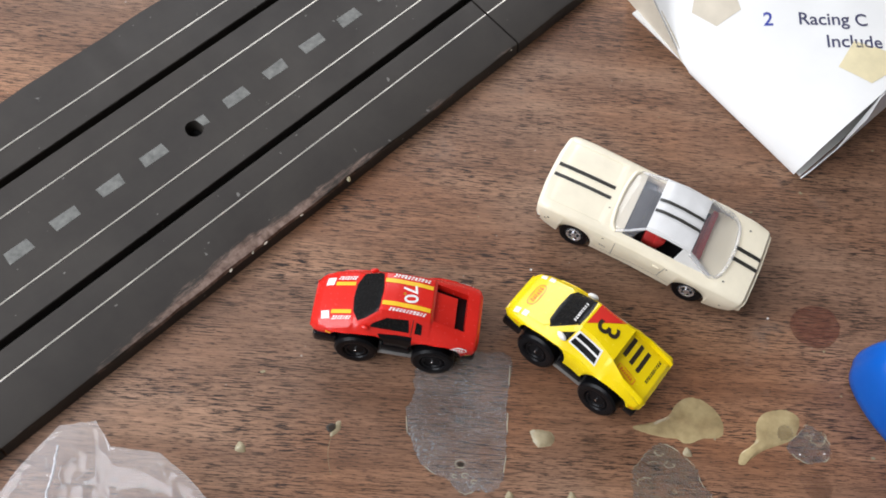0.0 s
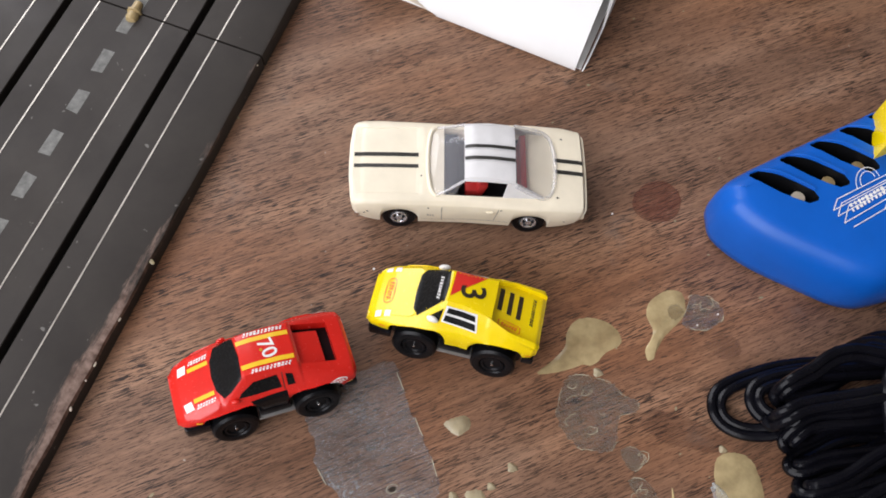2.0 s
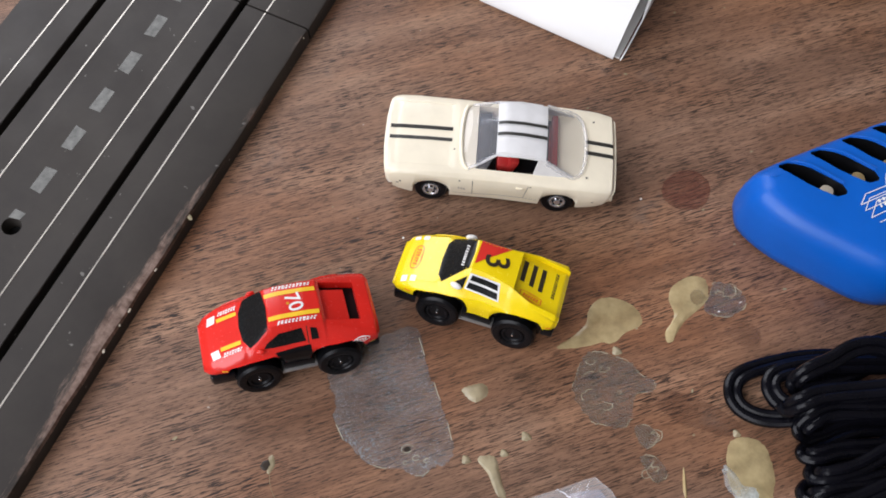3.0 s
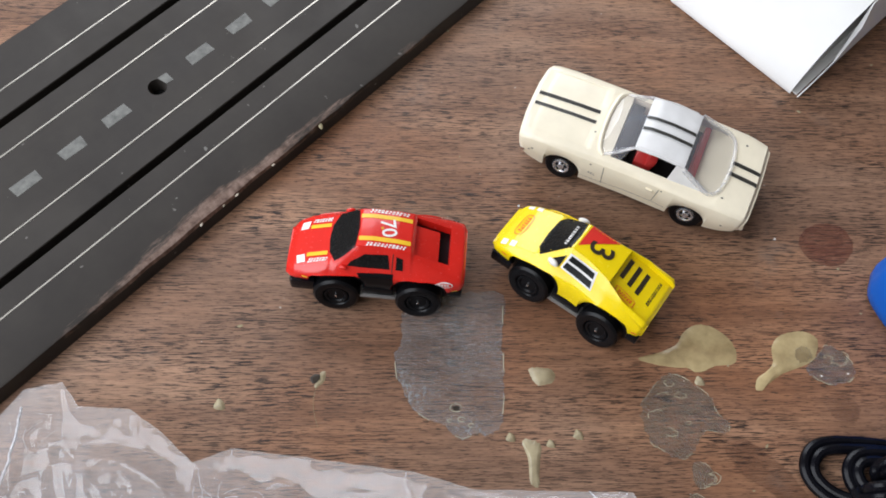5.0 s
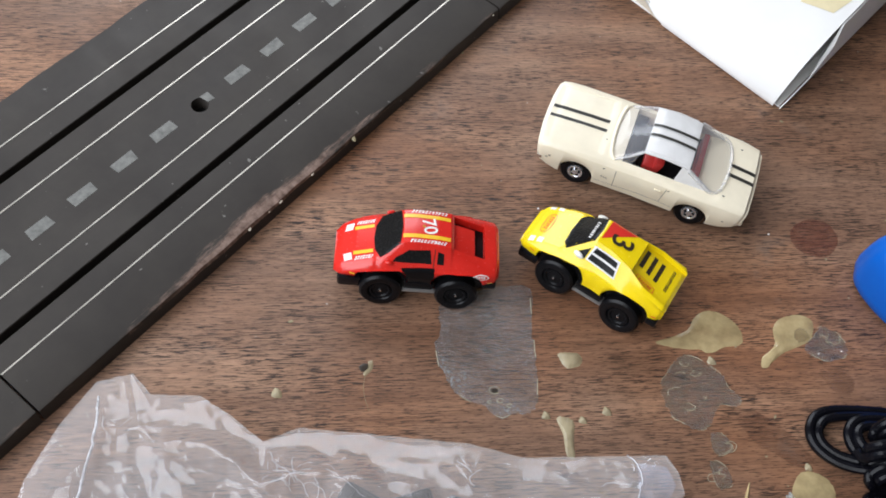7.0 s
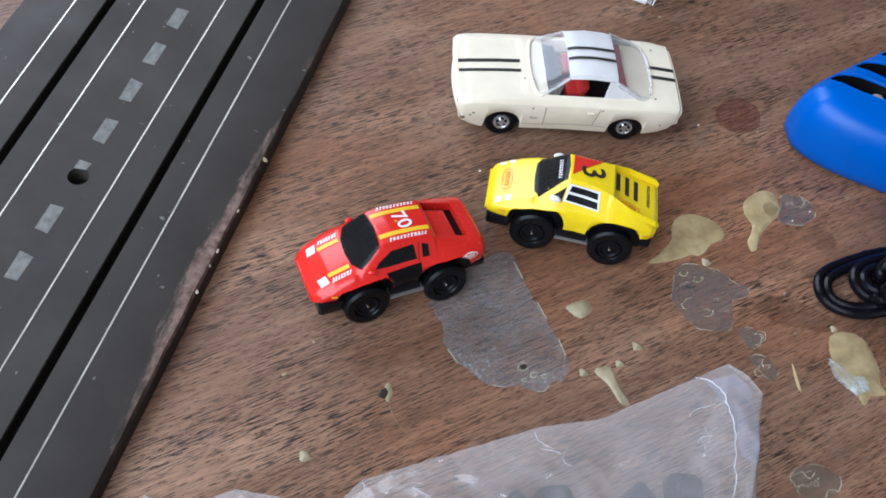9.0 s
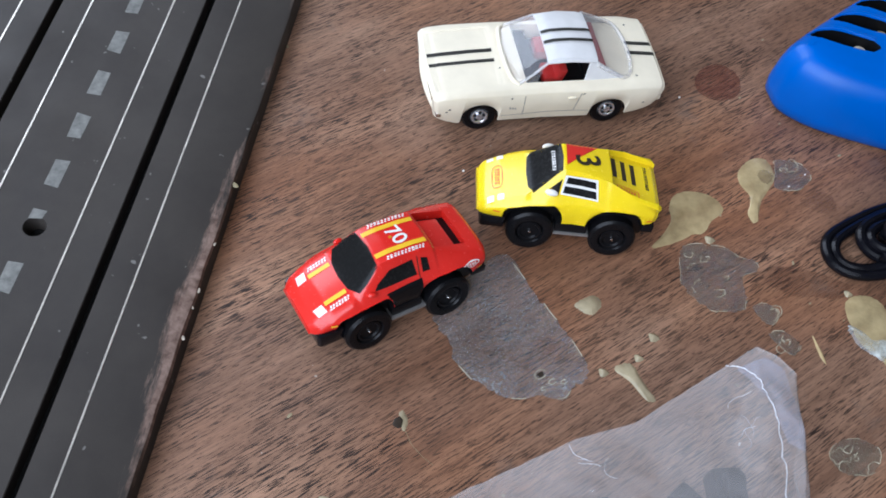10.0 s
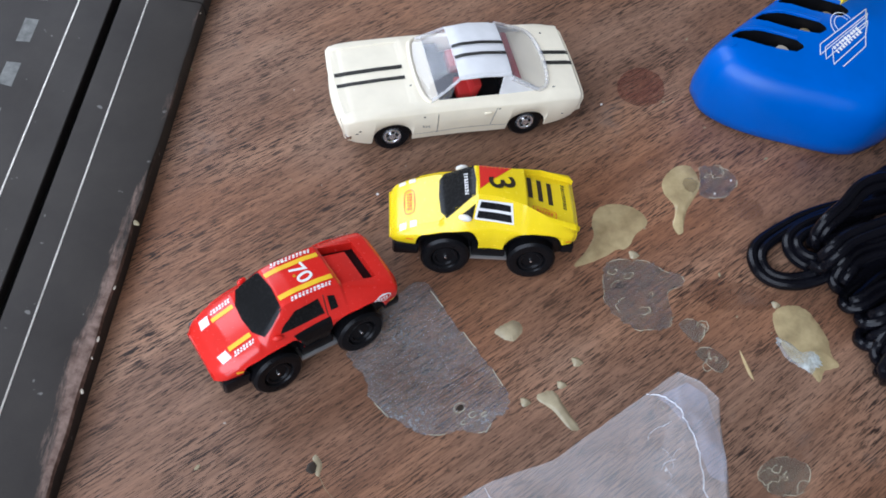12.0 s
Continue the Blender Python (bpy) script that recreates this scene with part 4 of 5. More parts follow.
        part("quarter_panel", bm, ROOFWHITE, car, "greyed white rear quarter panel", smooth=0)
        part("windscreen_pillar", tube([(1.2, s * 8.7, 20.4), (5.0, s * 9.8, 17.4), (8.6, s * 10.6, 14.9)], 0.42, 8), FROST, car)
        part("roof_gutter", tube([(1.4, s * 8.7, 20.3), (-5, s * 8.9, 20.9), (-11, s * 8.9, 20.3)], 0.32, 8), ROOFWHITE, car)
        bm = bmesh.new()
        bm.faces.new([bm.verts.new(p) for p in ((2.0, s * 9.2, 19.6), (8.4, s * 10.5, 14.9), (3.6, s * 10.5, 14.8))])
        part("quarter_light", bm, CLEAR, car, "small clear quarter light", smooth=0)
    # interior
    part("interior_floor", box(-15.8, 4.9, -10.0, 10.0, 9.4, 10.2), BLACK, car)
    part("dashboard", box(2.4, 6.0, -9.6, 9.6, 10.4, 14.0, 0.4), BLACK, car)
    for s in (1, -1):
        bm = box(-4.4, -2.0, s * 4.8 - 3.2, s * 4.8 + 3.2, 10.4, 16.2, 0.8)
        for v in bm.verts:
            v.co.x -= (v.co.z - 10.4) * 0.22
        seat = part("seat", bm, REDSEAT, car, "red moulded seat")
        part("seat_cushion", box(-4.0, 0.4, s * 4.8 - 3.0, s * 4.8 + 3.0, 10.2, 13.4, 0.7), REDSEAT, seat)
    bm = box(-16.0, -14.2, -8.4, 8.4, 10.4, 17.3, 0.5)
    part("rear_bench", bm, REDSEAT, car, "red rear bench back")
    chassis(car, -29.0, 28.0, 10.6, 2.6, 8.0)
    part("valance", box(-31.0, 29.6, -9.0, 9.0, 5.0, 9.0, 0.6), BLACK, car)
    for xa in (18.0, -18.0):
        part("wheel_well", box(xa - 6.2, xa + 6.2, -11.4, 11.4, 4.0, 11.6, 0.5), BLACK, car)
    part("guide_shoe", box(22.0, 29.0, -2.5, 2.5, 0.4, 3.4, 0.5), BLACK, car)
    for xa in (18.0, -18.0):
        for s in (1, -1):
            wheel(car, xa, s * 10.7, 4.7, 4.7, 4.0, s, True)
    return car


red_car()
yellow_car()
cream_car()


# ---- blue hand controller ----
def controller():
    c = thing("hand_controller", "glossy blue plastic slot-car hand controller with slotted top", "controller", pose(-0.0008, -0.0008, 0))
    # plan outline, from the pointed far corner round the slanting end
    out = [(117, 40), (112.5, 35), (111.5, 29), (116, 19), (126, 6.5), (134, -2), (142, -5.5), (156, -6.5), (182, -5), (215, -1), (235, 6), (236, 32), (222, 46), (190, 45), (160, 43.5), (135, 42)]
    loop = spline(out, 6, True)
    mid = np.array((172, 19))
    levels = [(0.0, 1.8), (1.5, 0.5), (5, 0.0), (11, 0.3), (14.6, 0.8), (17.2, 1.7), (19.0, 3.0), (20.1, 4.6), (20.7, 6.4)]
    def ring_at(bm, z, inset):
        vs = []
        for k, p in enumerate(loop):
            a, b = loop[k - 1], loop[(k + 1) % len(loop)]
            t = (b - a) / np.linalg.norm(b - a)
            nrm = np.array((t[1], -t[0]))
            if nrm @ (mid - p) < 0:
                nrm = -nrm
            q = p + nrm * min(inset, 14)
            if inset > 9:
                q = q + (mid + np.array((np.clip(q[0] - mid[0], -40, 40), 0)) - q) * (inset - 9) / 26
            vs.append(bm.verts.new((q[0], q[1], z + 0.02 * (q[0] - 112) * z / 22)))
        return vs
    bm = bmesh.new()
    rings = [ring_at(bm, z, i) for z, i in levels]
    for a, b in zip(rings, rings[1:]):
        for k in range(len(a)):
            j = (k + 1) % len(a)
            bm.faces.new((a[k], a[j], b[j], b[k]))
    bm.faces.new(rings[-1]), bm.faces.new(rings[0])
    bmesh.ops.triangulate(bm, faces=[f for f in bm.faces if len(f.verts) > 4])
    bmesh.ops.recalc_face_normals(bm, faces=bm.faces)
    tree = tree_of(bm)
    # cut the vent slots into the shell
    slot = [(121.0, 36.2), (121.6, 37.0), (124.2, 36.8), (128.9, 32.6), (132.0, 28.8), (134.7, 25.2), (134.9, 23.0), (134.2, 22.2), (131.4, 22.4), (128.6, 25.2), (125.6, 28.6), (121.4, 34.6)]
    cut = bmesh.new()
    for k in range(6):
        o = np.array((k * 10.8, k * 0.9))
        lo = [cut.verts.new((p[0] + o[0], p[1] + o[1], 11.0)) for p in slot]
        hi = [cut.verts.new((p[0] + o[0], p[1] + o[1], 45.0)) for p in slot]
        cut.faces.new(lo), cut.faces.new(hi)
        for i in range(len(slot)):
            j = (i + 1) % len(slot)
            cut.faces.new((lo[i], lo[j], hi[j], hi[i]))
    shell = part("shell", bm, BLUE, c, "glossy blue plastic shell", smooth=40)
    # the cutter's black carries over to the slot walls as painted shade
    knife = new("knife", mesh_of("knife", cut, BLACK, 0))
    mod = shell.modifiers.new("slots", "BOOLEAN")
    mod.operation, mod.solver, mod.object, mod.material_mode = "DIFFERENCE", "MANIFOLD", knife, "TRANSFER"
    deps = bpy.context.evaluated_depsgraph_get()
    pierced = bpy.data.meshes.new_from_object(shell.evaluated_get(deps))
    shell.modifiers.remove(mod)
    shell.data = pierced
    shell.data.shade_smooth()
    shell.data.set_sharp_from_angle(angle=radians(58))
    bpy.data.objects.remove(knife)
    for k in range(6):
        o = np.array((k * 10.8, k * 0.9))
        # black sheet at each slot's bottom, shade put in as colour
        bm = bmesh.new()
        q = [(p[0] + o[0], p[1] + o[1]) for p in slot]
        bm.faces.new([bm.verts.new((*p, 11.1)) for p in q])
        part("slot_floor_shade", bm, BLACK, shell, "black sheet painted as shade inside the vent slot", smooth=0)
        x, y = 132.2 + o[0], 26.8 + o[1]
        part("inner_post", lathe([(1.9, 11.2), (2.0, 17.4), (1.9, 18.2), (0.5, 18.4)], 14), CARDIN if k == 0 else TAN, shell, "pale post seen through the slot", at=pose(x * MM, y * MM, 0))
        rim = [tuple(np.array(p) + o) + (0,) for p in spline([(122.6, 38.4), (126.2, 37.9), (131.0, 33.5), (136.2, 26.4)], 6)]
        bm = tube(rim, 0.55, 8)
        for v in bm.verts:
            h, _, _, _ = tree.ray_cast(Vector((v.co.x, v.co.y, 60)), Vector((0, 0, -1)))
            v.co.z = v.co.z * 0.8 + (h.z if h else 20) + 0.1
        part("vent_rim", bm, BLUE, shell)
    # white printed emblem: outlined slanting banners with an arched top
    def line(pts, w=0.24):
        bm = bmesh.new()
        P = [np.array(p, float) for p in pts]
        for a, b in zip(P, P[1:]):
            d = (b - a) / np.linalg.norm(b - a)
            n = np.array((-d[1], d[0])) * w / 2
            bm.faces.new([bm.verts.new((*q, 0)) for q in (a - n - d * w / 2, b - n + d * w / 2, b + n + d * w / 2, a + n - d * w / 2)])
        bmesh.ops.triangulate(bm, faces=bm.faces)
        for _ in range(4):
            bmesh.ops.subdivide_edges(bm, edges=[e for e in bm.edges if e.calc_length() > 1.0], cuts=1)
            bmesh.ops.triangulate(bm, faces=bm.faces)
        return bm
    def at(u, v):
        return (137.0 + 0.93 * u + 0.37 * v, 18.8 + -0.12 * u + 0.93 * v)
    for pts in ([(0, 0), (22, 5), (24, 7.5), (2, 3), (0, 0)], [(1, -2), (20, 2.6), (23.5, 6), (3, 1.5), (1, -2)], [(2.5, -4.4), (18, -0.4), (22, 3.8), (5, 0.2), (2.5, -4.4)],
                [(5, -6.2), (16, -3.4), (18, -0.6)], [(9, 4.6)] + [(13 - 4 * math.cos(a), 5.6 + 4.6 * math.sin(a)) for a in np.linspace(0.2, 2.9, 9)], [(10.6, 5.2)] + [(13 - 2.6 * math.cos(a), 6 + 3.0 * math.sin(a)) for a in np.linspace(0.2, 2.9, 7)]):
        part("emblem_line", laid(tree, line([at(*p) for p in pts]), "top", 0.12), WHITE, shell, "white printed emblem line")
    x, y = at(11.5, 0.8)
    part("emblem_mark", laid(tree, bars(x, y, 12.5, 2.3, 6, 14, 9), "top", 0.14), WHITE, shell)
    # yellow trigger
    bm = box(160.5, 196, 28, 41, 20, 29, 0.5)
    for v in bm.verts:
        v.co.x += (v.co.y - 33) * 0.75
    tr = part("trigger", bm, YELLOW, c, "yellow plastic trigger")
    bm = box(163, 196, 34, 40.6, 29, 32, 0.5)
    for v in bm.verts:
        v.co.x += (v.co.y - 33) * 0.75
    part("trigger_step", bm, YELLOW, tr)
    return c


controller()


# ---- bundle of black two-core cord ----
def cord_bundle():
    c = thing("cord_bundle", "coiled bundle of black two-core electric cord", "cord")
    rnd = random.Random(5)
    def cord(points, name="cord"):
        P = [np.array(p) for p in spline(points, 7)]
        bm = bmesh.new()
        for s in (-1, 1):
            q = []
            for i, p in enumerate(P):
                d = P[min(i + 1, len(P) - 1)] - P[max(i - 1, 0)]
                n = np.array((-d[1], d[0], 0.0))
                n = n / (np.linalg.norm(n) + 1e-9)
                tw = 0.3 + 0.45 * math.sin(i * 0.07 + points[0][1])
                q.append(p + s * 1.2 * (n * math.cos(tw) + np.array((0, 0, math.sin(tw)))))
            tube(q, 1.38, 10, bm)
        part(name, bm, CORD, c)
    # the big open loop at the end
    cord([(165, -30, 5), (135, -21.5, 5), (112, -13.0, 3.6), (98, -10.6, 2.4), (89.5, -11.2, 2.2), (86.0, -15.5, 2.2), (87.2, -20.5, 2.6), (93, -25.0, 4), (105, -29, 9), (130, -36, 10), (165, -44, 8)])
    cord([(165, -33, 8), (132, -24.0, 8), (110, -16.2, 6.0), (100, -14.2, 5.2), (95.6, -16.6, 5.0), (95.8, -21.6, 5.4), (101, -25.6, 7), (118, -31, 12), (165, -42, 11)])
    # packed strands, each turning up and back over itself at the near end
    for k in range(8):
        y = -20 - k * 4.9 + rnd.uniform(-1.2, 1.2)
        z0, z1 = 2.4 + rnd.uniform(0, 3.0), 9 + rnd.uniform(-1.5, 6.5)
        x = 98.5 - 1.3 * k + rnd.uniform(-2.5, 2.0)
        dy = rnd.uniform(-6.5, 5.0)
        lean = rnd.uniform(-7, 7)
        cord([(170, y - 20 + rnd.uniform(-6, 6), z0), (140, y - 8 + lean, z0 + rnd.uniform(0, 2)), (116, y - 1, z0 + 0.6), (x + 6, y, z0), (x + 0.8, y + dy * 0.15, z0 + 0.6), (x - 0.8, y + dy * 0.45, (z0 + z1) / 2),
              (x + 1.6, y + dy * 0.8, z1 - 0.4), (x + 8, y + dy, z1 + 0.4), (122, y + dy - 3 + lean * 0.5, z1 + 1.5), (145, y + dy - 10 - lean, z1 + 1.0), (170, y + dy - 18, z1)])
    # loose turns lying across the bundle
    for x, y in ((121, -32),):
        cord([(x + 48, y - 6, 8), (x + 26, y + 6, 17), (x + 12, y + 8, 18.5), (x + 4, y + 4, 18), (x, y - 4, 15.5), (x - 1.5, y - 14, 11), (x + 1, y - 26, 6), (x + 8, y - 40, 2.6)])
    for x in (133, 137):
        cord([(x - 4, -15, 2.2), (x - 2, -17.5, 12), (x, -27, 20), (x + 2, -42, 20), (x + 4, -56, 12), (x + 4, -60, 2.4)])
    return c


cord_bundle()


# ---- white card box ----
def card_box():
    # local x runs along the front edge, local y back from it
    b = thing("card_box", "white folded cardboard box with handwriting and yellowed tape", "box", pose(0.1020, 0.0960, 0, 0, 0, 132.9))
    L, D = 76.0, 150.0
    # top and front: one bent sheet, the front sloping down to the table
    prof = [(0.6, 0.3), (0.0, 1.2), (1.2, 4.0), (5, 8.4), (10, 12.0), (17, 15.0), (28, 17.6), (48, 19.2), (80, 20.0), (D, 20.5)]
    def sheet(profile, x0, x1, n, thick, skew=0.0):
        bm = bmesh.new()
        rows = []
        P = spline(profile, 4)
        for x in np.linspace(x0, x1, n):
            rows.append([bm.verts.new((x + skew * p[0], -p[0], max(0.15, p[1] + 0.5 * noise.noise((x * 0.05, p[0] * 0.06, 3)) * min(1, p[0] / 12)))) for p in P])
        for a, c in zip(rows, rows[1:]):
            for i in range(len(a) - 1):
                bm.faces.new((a[i], a[i + 1], c[i + 1], c[i]))
        r = bmesh.ops.extrude_face_region(bm, geom=list(bm.faces))
        bmesh.ops.translate(bm, vec=(0, 0, -thick), verts=[v for v in r["geom"] if isinstance(v, bmesh.types.BMVert)])
        return bm
    bm = sheet(prof, 0, 46.6, 12, 0.35)
    tree = tree_of(bm)
    top = part("top_panel", bm, CARD, b, "white card panel", smooth=50)
    # past the fold the sheet's front edge lifts and bares the older card beneath
    def lifted():
        bm = bmesh.new()
        rows = []
        P = spline(prof, 4)
        for x in np.linspace(46.5, 80, 10):
            zc = (x - 46.5) * 0.48
            rows.append([bm.verts.new((x, -p[0] - 0.1 * (x - 46.5), max(p[1] + 0.02, zc))) for p in P])
        for a, c in zip(rows, rows[1:]):
            for i in range(len(a) - 1):
                bm.faces.new((a[i], a[i + 1], c[i + 1], c[i]))
        return bm
    bm = lifted()
    ftree = tree_of(bm)
    flap = part("flap", bm, CARD, b, "white card flap with a lifted edge", smooth=50)
    bm = bmesh.new()
    bm.faces.new([bm.verts.new(p) for p in ((46.5, -0.9, 0.1), (79, -4.2, 0.1), (79, -4.2, 15.2), (46.5, -0.9, 0.6))])
    r = bmesh.ops.extrude_face_region(bm, geom=list(bm.faces))
    bmesh.ops.translate(bm, vec=(0, -0.4, 0), verts=[v for v in r["geom"] if isinstance(v, bmesh.types.BMVert)])
    part("front_wall", bm, CARDIN, b, "discoloured card under the lifted flap", smooth=0)
    part("side_wall", box(78.6, 79.2, -70, -4.4, 0, 14.5, 0.2), CARDIN, b, smooth=0)
    # the end at the corner: wall set back, outer tuck flap, gap between them
    bm = bmesh.new()
    bm.faces.new([bm.verts.new(p) for p in ((1.2, -1, 0.2), (1.2, -D, 0.2), (1.2, -D, 20), (1.2, -48, 18.8), (1.2, -17, 14.6), (1.2, -5, 8.0))])
    part("end_wall", bm, CARD, b, smooth=0)
    # a black sheet paints in the shade of the open gap
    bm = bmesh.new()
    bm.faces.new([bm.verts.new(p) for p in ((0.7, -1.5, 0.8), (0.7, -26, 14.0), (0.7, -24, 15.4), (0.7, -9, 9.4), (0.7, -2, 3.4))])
    part("end_gap_shade", bm, BLACK, b, "black sheet painted as the shade in the end gap", smooth=0)
    bm = bmesh.new()
    bm.faces.new([bm.verts.new(p) for p in ((-2.0, -1.0, 0.2), (-2.4, -D, 0.2), (0.2, -D, 20.3), (-0.2, -30, 17.6), (-2.2, -24, 13.5), (-2.8, -14, 6.0), (-2.4, -4, 2.2))])
    r = bmesh.ops.extrude_face_region(bm, geom=list(bm.faces))
    bmesh.ops.translate(bm, vec=(-0.4, 0, 0), verts=[v for v in r["geom"] if isinstance(v, bmesh.types.BMVert)])
    part("tuck_flap", bm, CARD, b, "bent white tuck flap", smooth=0)
    part("base", box(-1.6, L - 2, -D, -1.5, 0.0, 0.5), CARD, b)
    part("back_wall", box(0, L - 4, -D, -D + 0.6, 0.4, 20), CARD, b)
    # yellowed tape on the panel
    part("tape_strip", laid(tree, shape([(4.5, -31), (15, -27.5), (18, -38), (8, -44), (3, -40)]), "top", 0.12), AGED, top, "yellowed sticky tape")
    part("tape_strip", laid(ftree, shape([(59, -9.4), (50, -11), (48.8, -19.5), (62, -26), (68, -20)]), "top", 0.12), CARDIN, flap, "brownish torn patch")
    for text, size, x, y, m in (("2", 6.4, 40.6, -23, INKBLUE), ("Racing C", 6.2, 27.4, -38.6, INK), ("Include", 6.2, 17.6, -37.8, INK)):
        part("handwriting", laid(tree, letters(text, size, x, y, 229), "top", 0.12), m, top, "handwritten words")
    return b


card_box()


# ---- clear plastic bag with loose parts in it ----
def plastic_bag():
    b = thing("plastic_bag", "crumpled clear polythene bag with dark toy parts inside", "plastic bag")
    edge = [(-128, -75, 4), (-117, -22, 7), (-110, -9, 8.5), (-102, 2, 9), (-93, 3.5, 10), (-88, -3, 12), (-76, -4, 13), (-69, -9, 13), (-60.5, -17, 15), (-52, -14, 15.5), (-38, -16, 16), (-11, -20, 17), (2, -24, 17), (28, -25, 18), (35.6, -25.2, 18.4), (37.4, -25.4, 18.5), (39.8, -30, 18.6), (40.4, -35, 18.5), (33, -44, 17), (25, -51, 15), (15, -80, 9)]
    T = [np.array(p) + (np.array(q) - np.array(p)) * k / 10 + np.array((0, 0.35, 0)) * noise.noise((p[0] + (q[0] - p[0]) * k * 0.05, 2.0, 7.0)) for p, q in zip(edge, edge[1:]) for k in range(10)]
    n = len(T)
    def skin(sign):
        bm = bmesh.new()
        rows = []
        for i, p in enumerate(T):
            u = i / (n - 1)
            base = np.array((-60 + 50 * u - 20, -105.0, 4.0))
            row = []
            for k in range(81):
                v = (k / 80) ** 1.2
                q = p + (base - p) * v
                wr = noise.noise((q[0] * 0.04, q[1] * 0.05, 1.7 * sign)) * 6
                for sc, am in ((0.07, 4.6), (0.16, 3.0), (0.36, 1.3)):
                    wr += (1 - 2 * abs(noise.noise((q[0] * sc + q[1] * sc * 0.5, q[1] * sc * 0.8, 4 + sign + sc * 30)))) * am * 0.8
                wr *= 0.3
                wr *= 1.0 - 0.55 * min(1, max(0, (q[0] + 15) / 25))
                f = min(1, v * 7)
                if sign > 0:
                    z = p[2] * (1 - 0.25 * v) + f * (wr + 1.5 + 6 * math.sin(math.pi * min(1, v * 1.4)) ** 0.8)
                else:
                    z = max(0.4, p[2] * (1 - min(1, v * 6)) + 0.4)
                q = q + np.array((0.25, 0.6, 0)) * wr * 0.12 * f
                row.append(bm.verts.new((q[0], q[1], max(0.35, z))))
            rows.append(row)
        for a, c in zip(rows, rows[1:]):
            for k in range(80):
                bm.faces.new((a[k], a[k + 1], c[k + 1], c[k]))
        return bm
    bm = skin(1)
    btree = tree_of(bm)
    upper = part("upper_film", bm, POLY, b, "crumpled clear film", smooth=70)
    # pale tubes wandering over the film, painted highlights along its creases
    rnd = random.Random(12)
    folds = [(-98, -10, 82), (-57, -21, 95), (-53, -28, 100), (-49, -30, 70), (-46, -36, 110), (-42, -24, 150), (-12, -24, 120), (14, -38, 30)]
    for k in range(40):
        fx, fy, fa = folds[k % len(folds)]
        x, y = fx + rnd.gauss(0, 3), fy + rnd.gauss(0, 4)
        a = math.radians(fa + rnd.gauss(0, 9))
        run = []
        for i in range(rnd.randint(5, 11)):
            hit, _, _, _ = btree.ray_cast(Vector((x, y, 80)), Vector((0, 0, -1)))
            if hit is None:
                break
            run.append((x, y, hit.z + 0.05))
            a += rnd.uniform(-0.5, 0.5)
            x, y = x + 0.75 * math.cos(a), y + 0.75 * math.sin(a)
        if len(run) > 4:
            part("crease", tube(run, rnd.choice((0.03, 0.04, 0.05, 0.07)), 5), POLYEDGE, upper, "pale line painted as the glint on a crease")
    part("end_tab", laid(btree, shape([(29.4, -27), (37, -28.4), (38.4, -33), (32, -42), (25, -49.6), (22.6, -46), (27.4, -37), (29.2, -30)]), "top", 0.15), POLYBLUE, upper, "bluish flat end of the bag")
    part("lower_film", skin(-1), POLYLOW, b, "clear film lying on the table", smooth=70)
    # heat-sealed seam across the right end
    seam = spline([(27.5, -25.2, 19.5), (29.0, -30, 22.5), (27.0, -37, 23.5), (22, -46, 23), (14, -56, 21)], 8)
    rnd = random.Random(3)
    part("seam", tube([p + np.array((rnd.uniform(-0.3, 0.3), rnd.uniform(-0.3, 0.3), rnd.uniform(-0.3, 0.5))) for p in seam], 0.17, 6), POLYEDGE, b, "white crinkled heat seal")
    # one long pale tube paints the highlight of a fold
    fold = spline([(-100, -4, 14), (-99.5, -14, 17), (-101, -26, 18), (-104, -42, 17)], 8)
    part("fold", tube([p + np.array((rnd.uniform(-0.2, 0.2), rnd.uniform(-0.3, 0.3), rnd.uniform(-0.1, 0.2))) for p in fold], 0.35, 6), POLYEDGE, b, "pale line painted as the glint on a crease")
    for x, y, z, a, s in ((-37, -32, 9, -32, 0.8), (-25, -33, 9, 15, 0.75), (-14, -36, 8, 70, 0.7), (2, -43, 8, 10, 0.75), (15, -46, 7, 60, 0.7)):
        t = thing("toy_part", "dark grey plastic toy part inside the clear bag", "toy part", pose(x * MM, y * MM, 0.0012, 0, 0, a), "parts in the bag")
        part("block", box(-8 * s, 8 * s, -5 * s, 5 * s, 0, z, 1.4), BLACK, t)
        part("axle_block", box(-4 * s, 5 * s, -3 * s, 3 * s, z, z + 3, 0.8), BLACK, t)
        part("disc", lathe([(3.4 * s, -1), (3.8 * s, -0.6), (3.8 * s, 0.6), (3.4 * s, 1)], 18, "Y"), BLACK, t, at=pose(5 * s * MM, -5.4 * s * MM, 3.8 * s * MM))
    return b


plastic_bag()


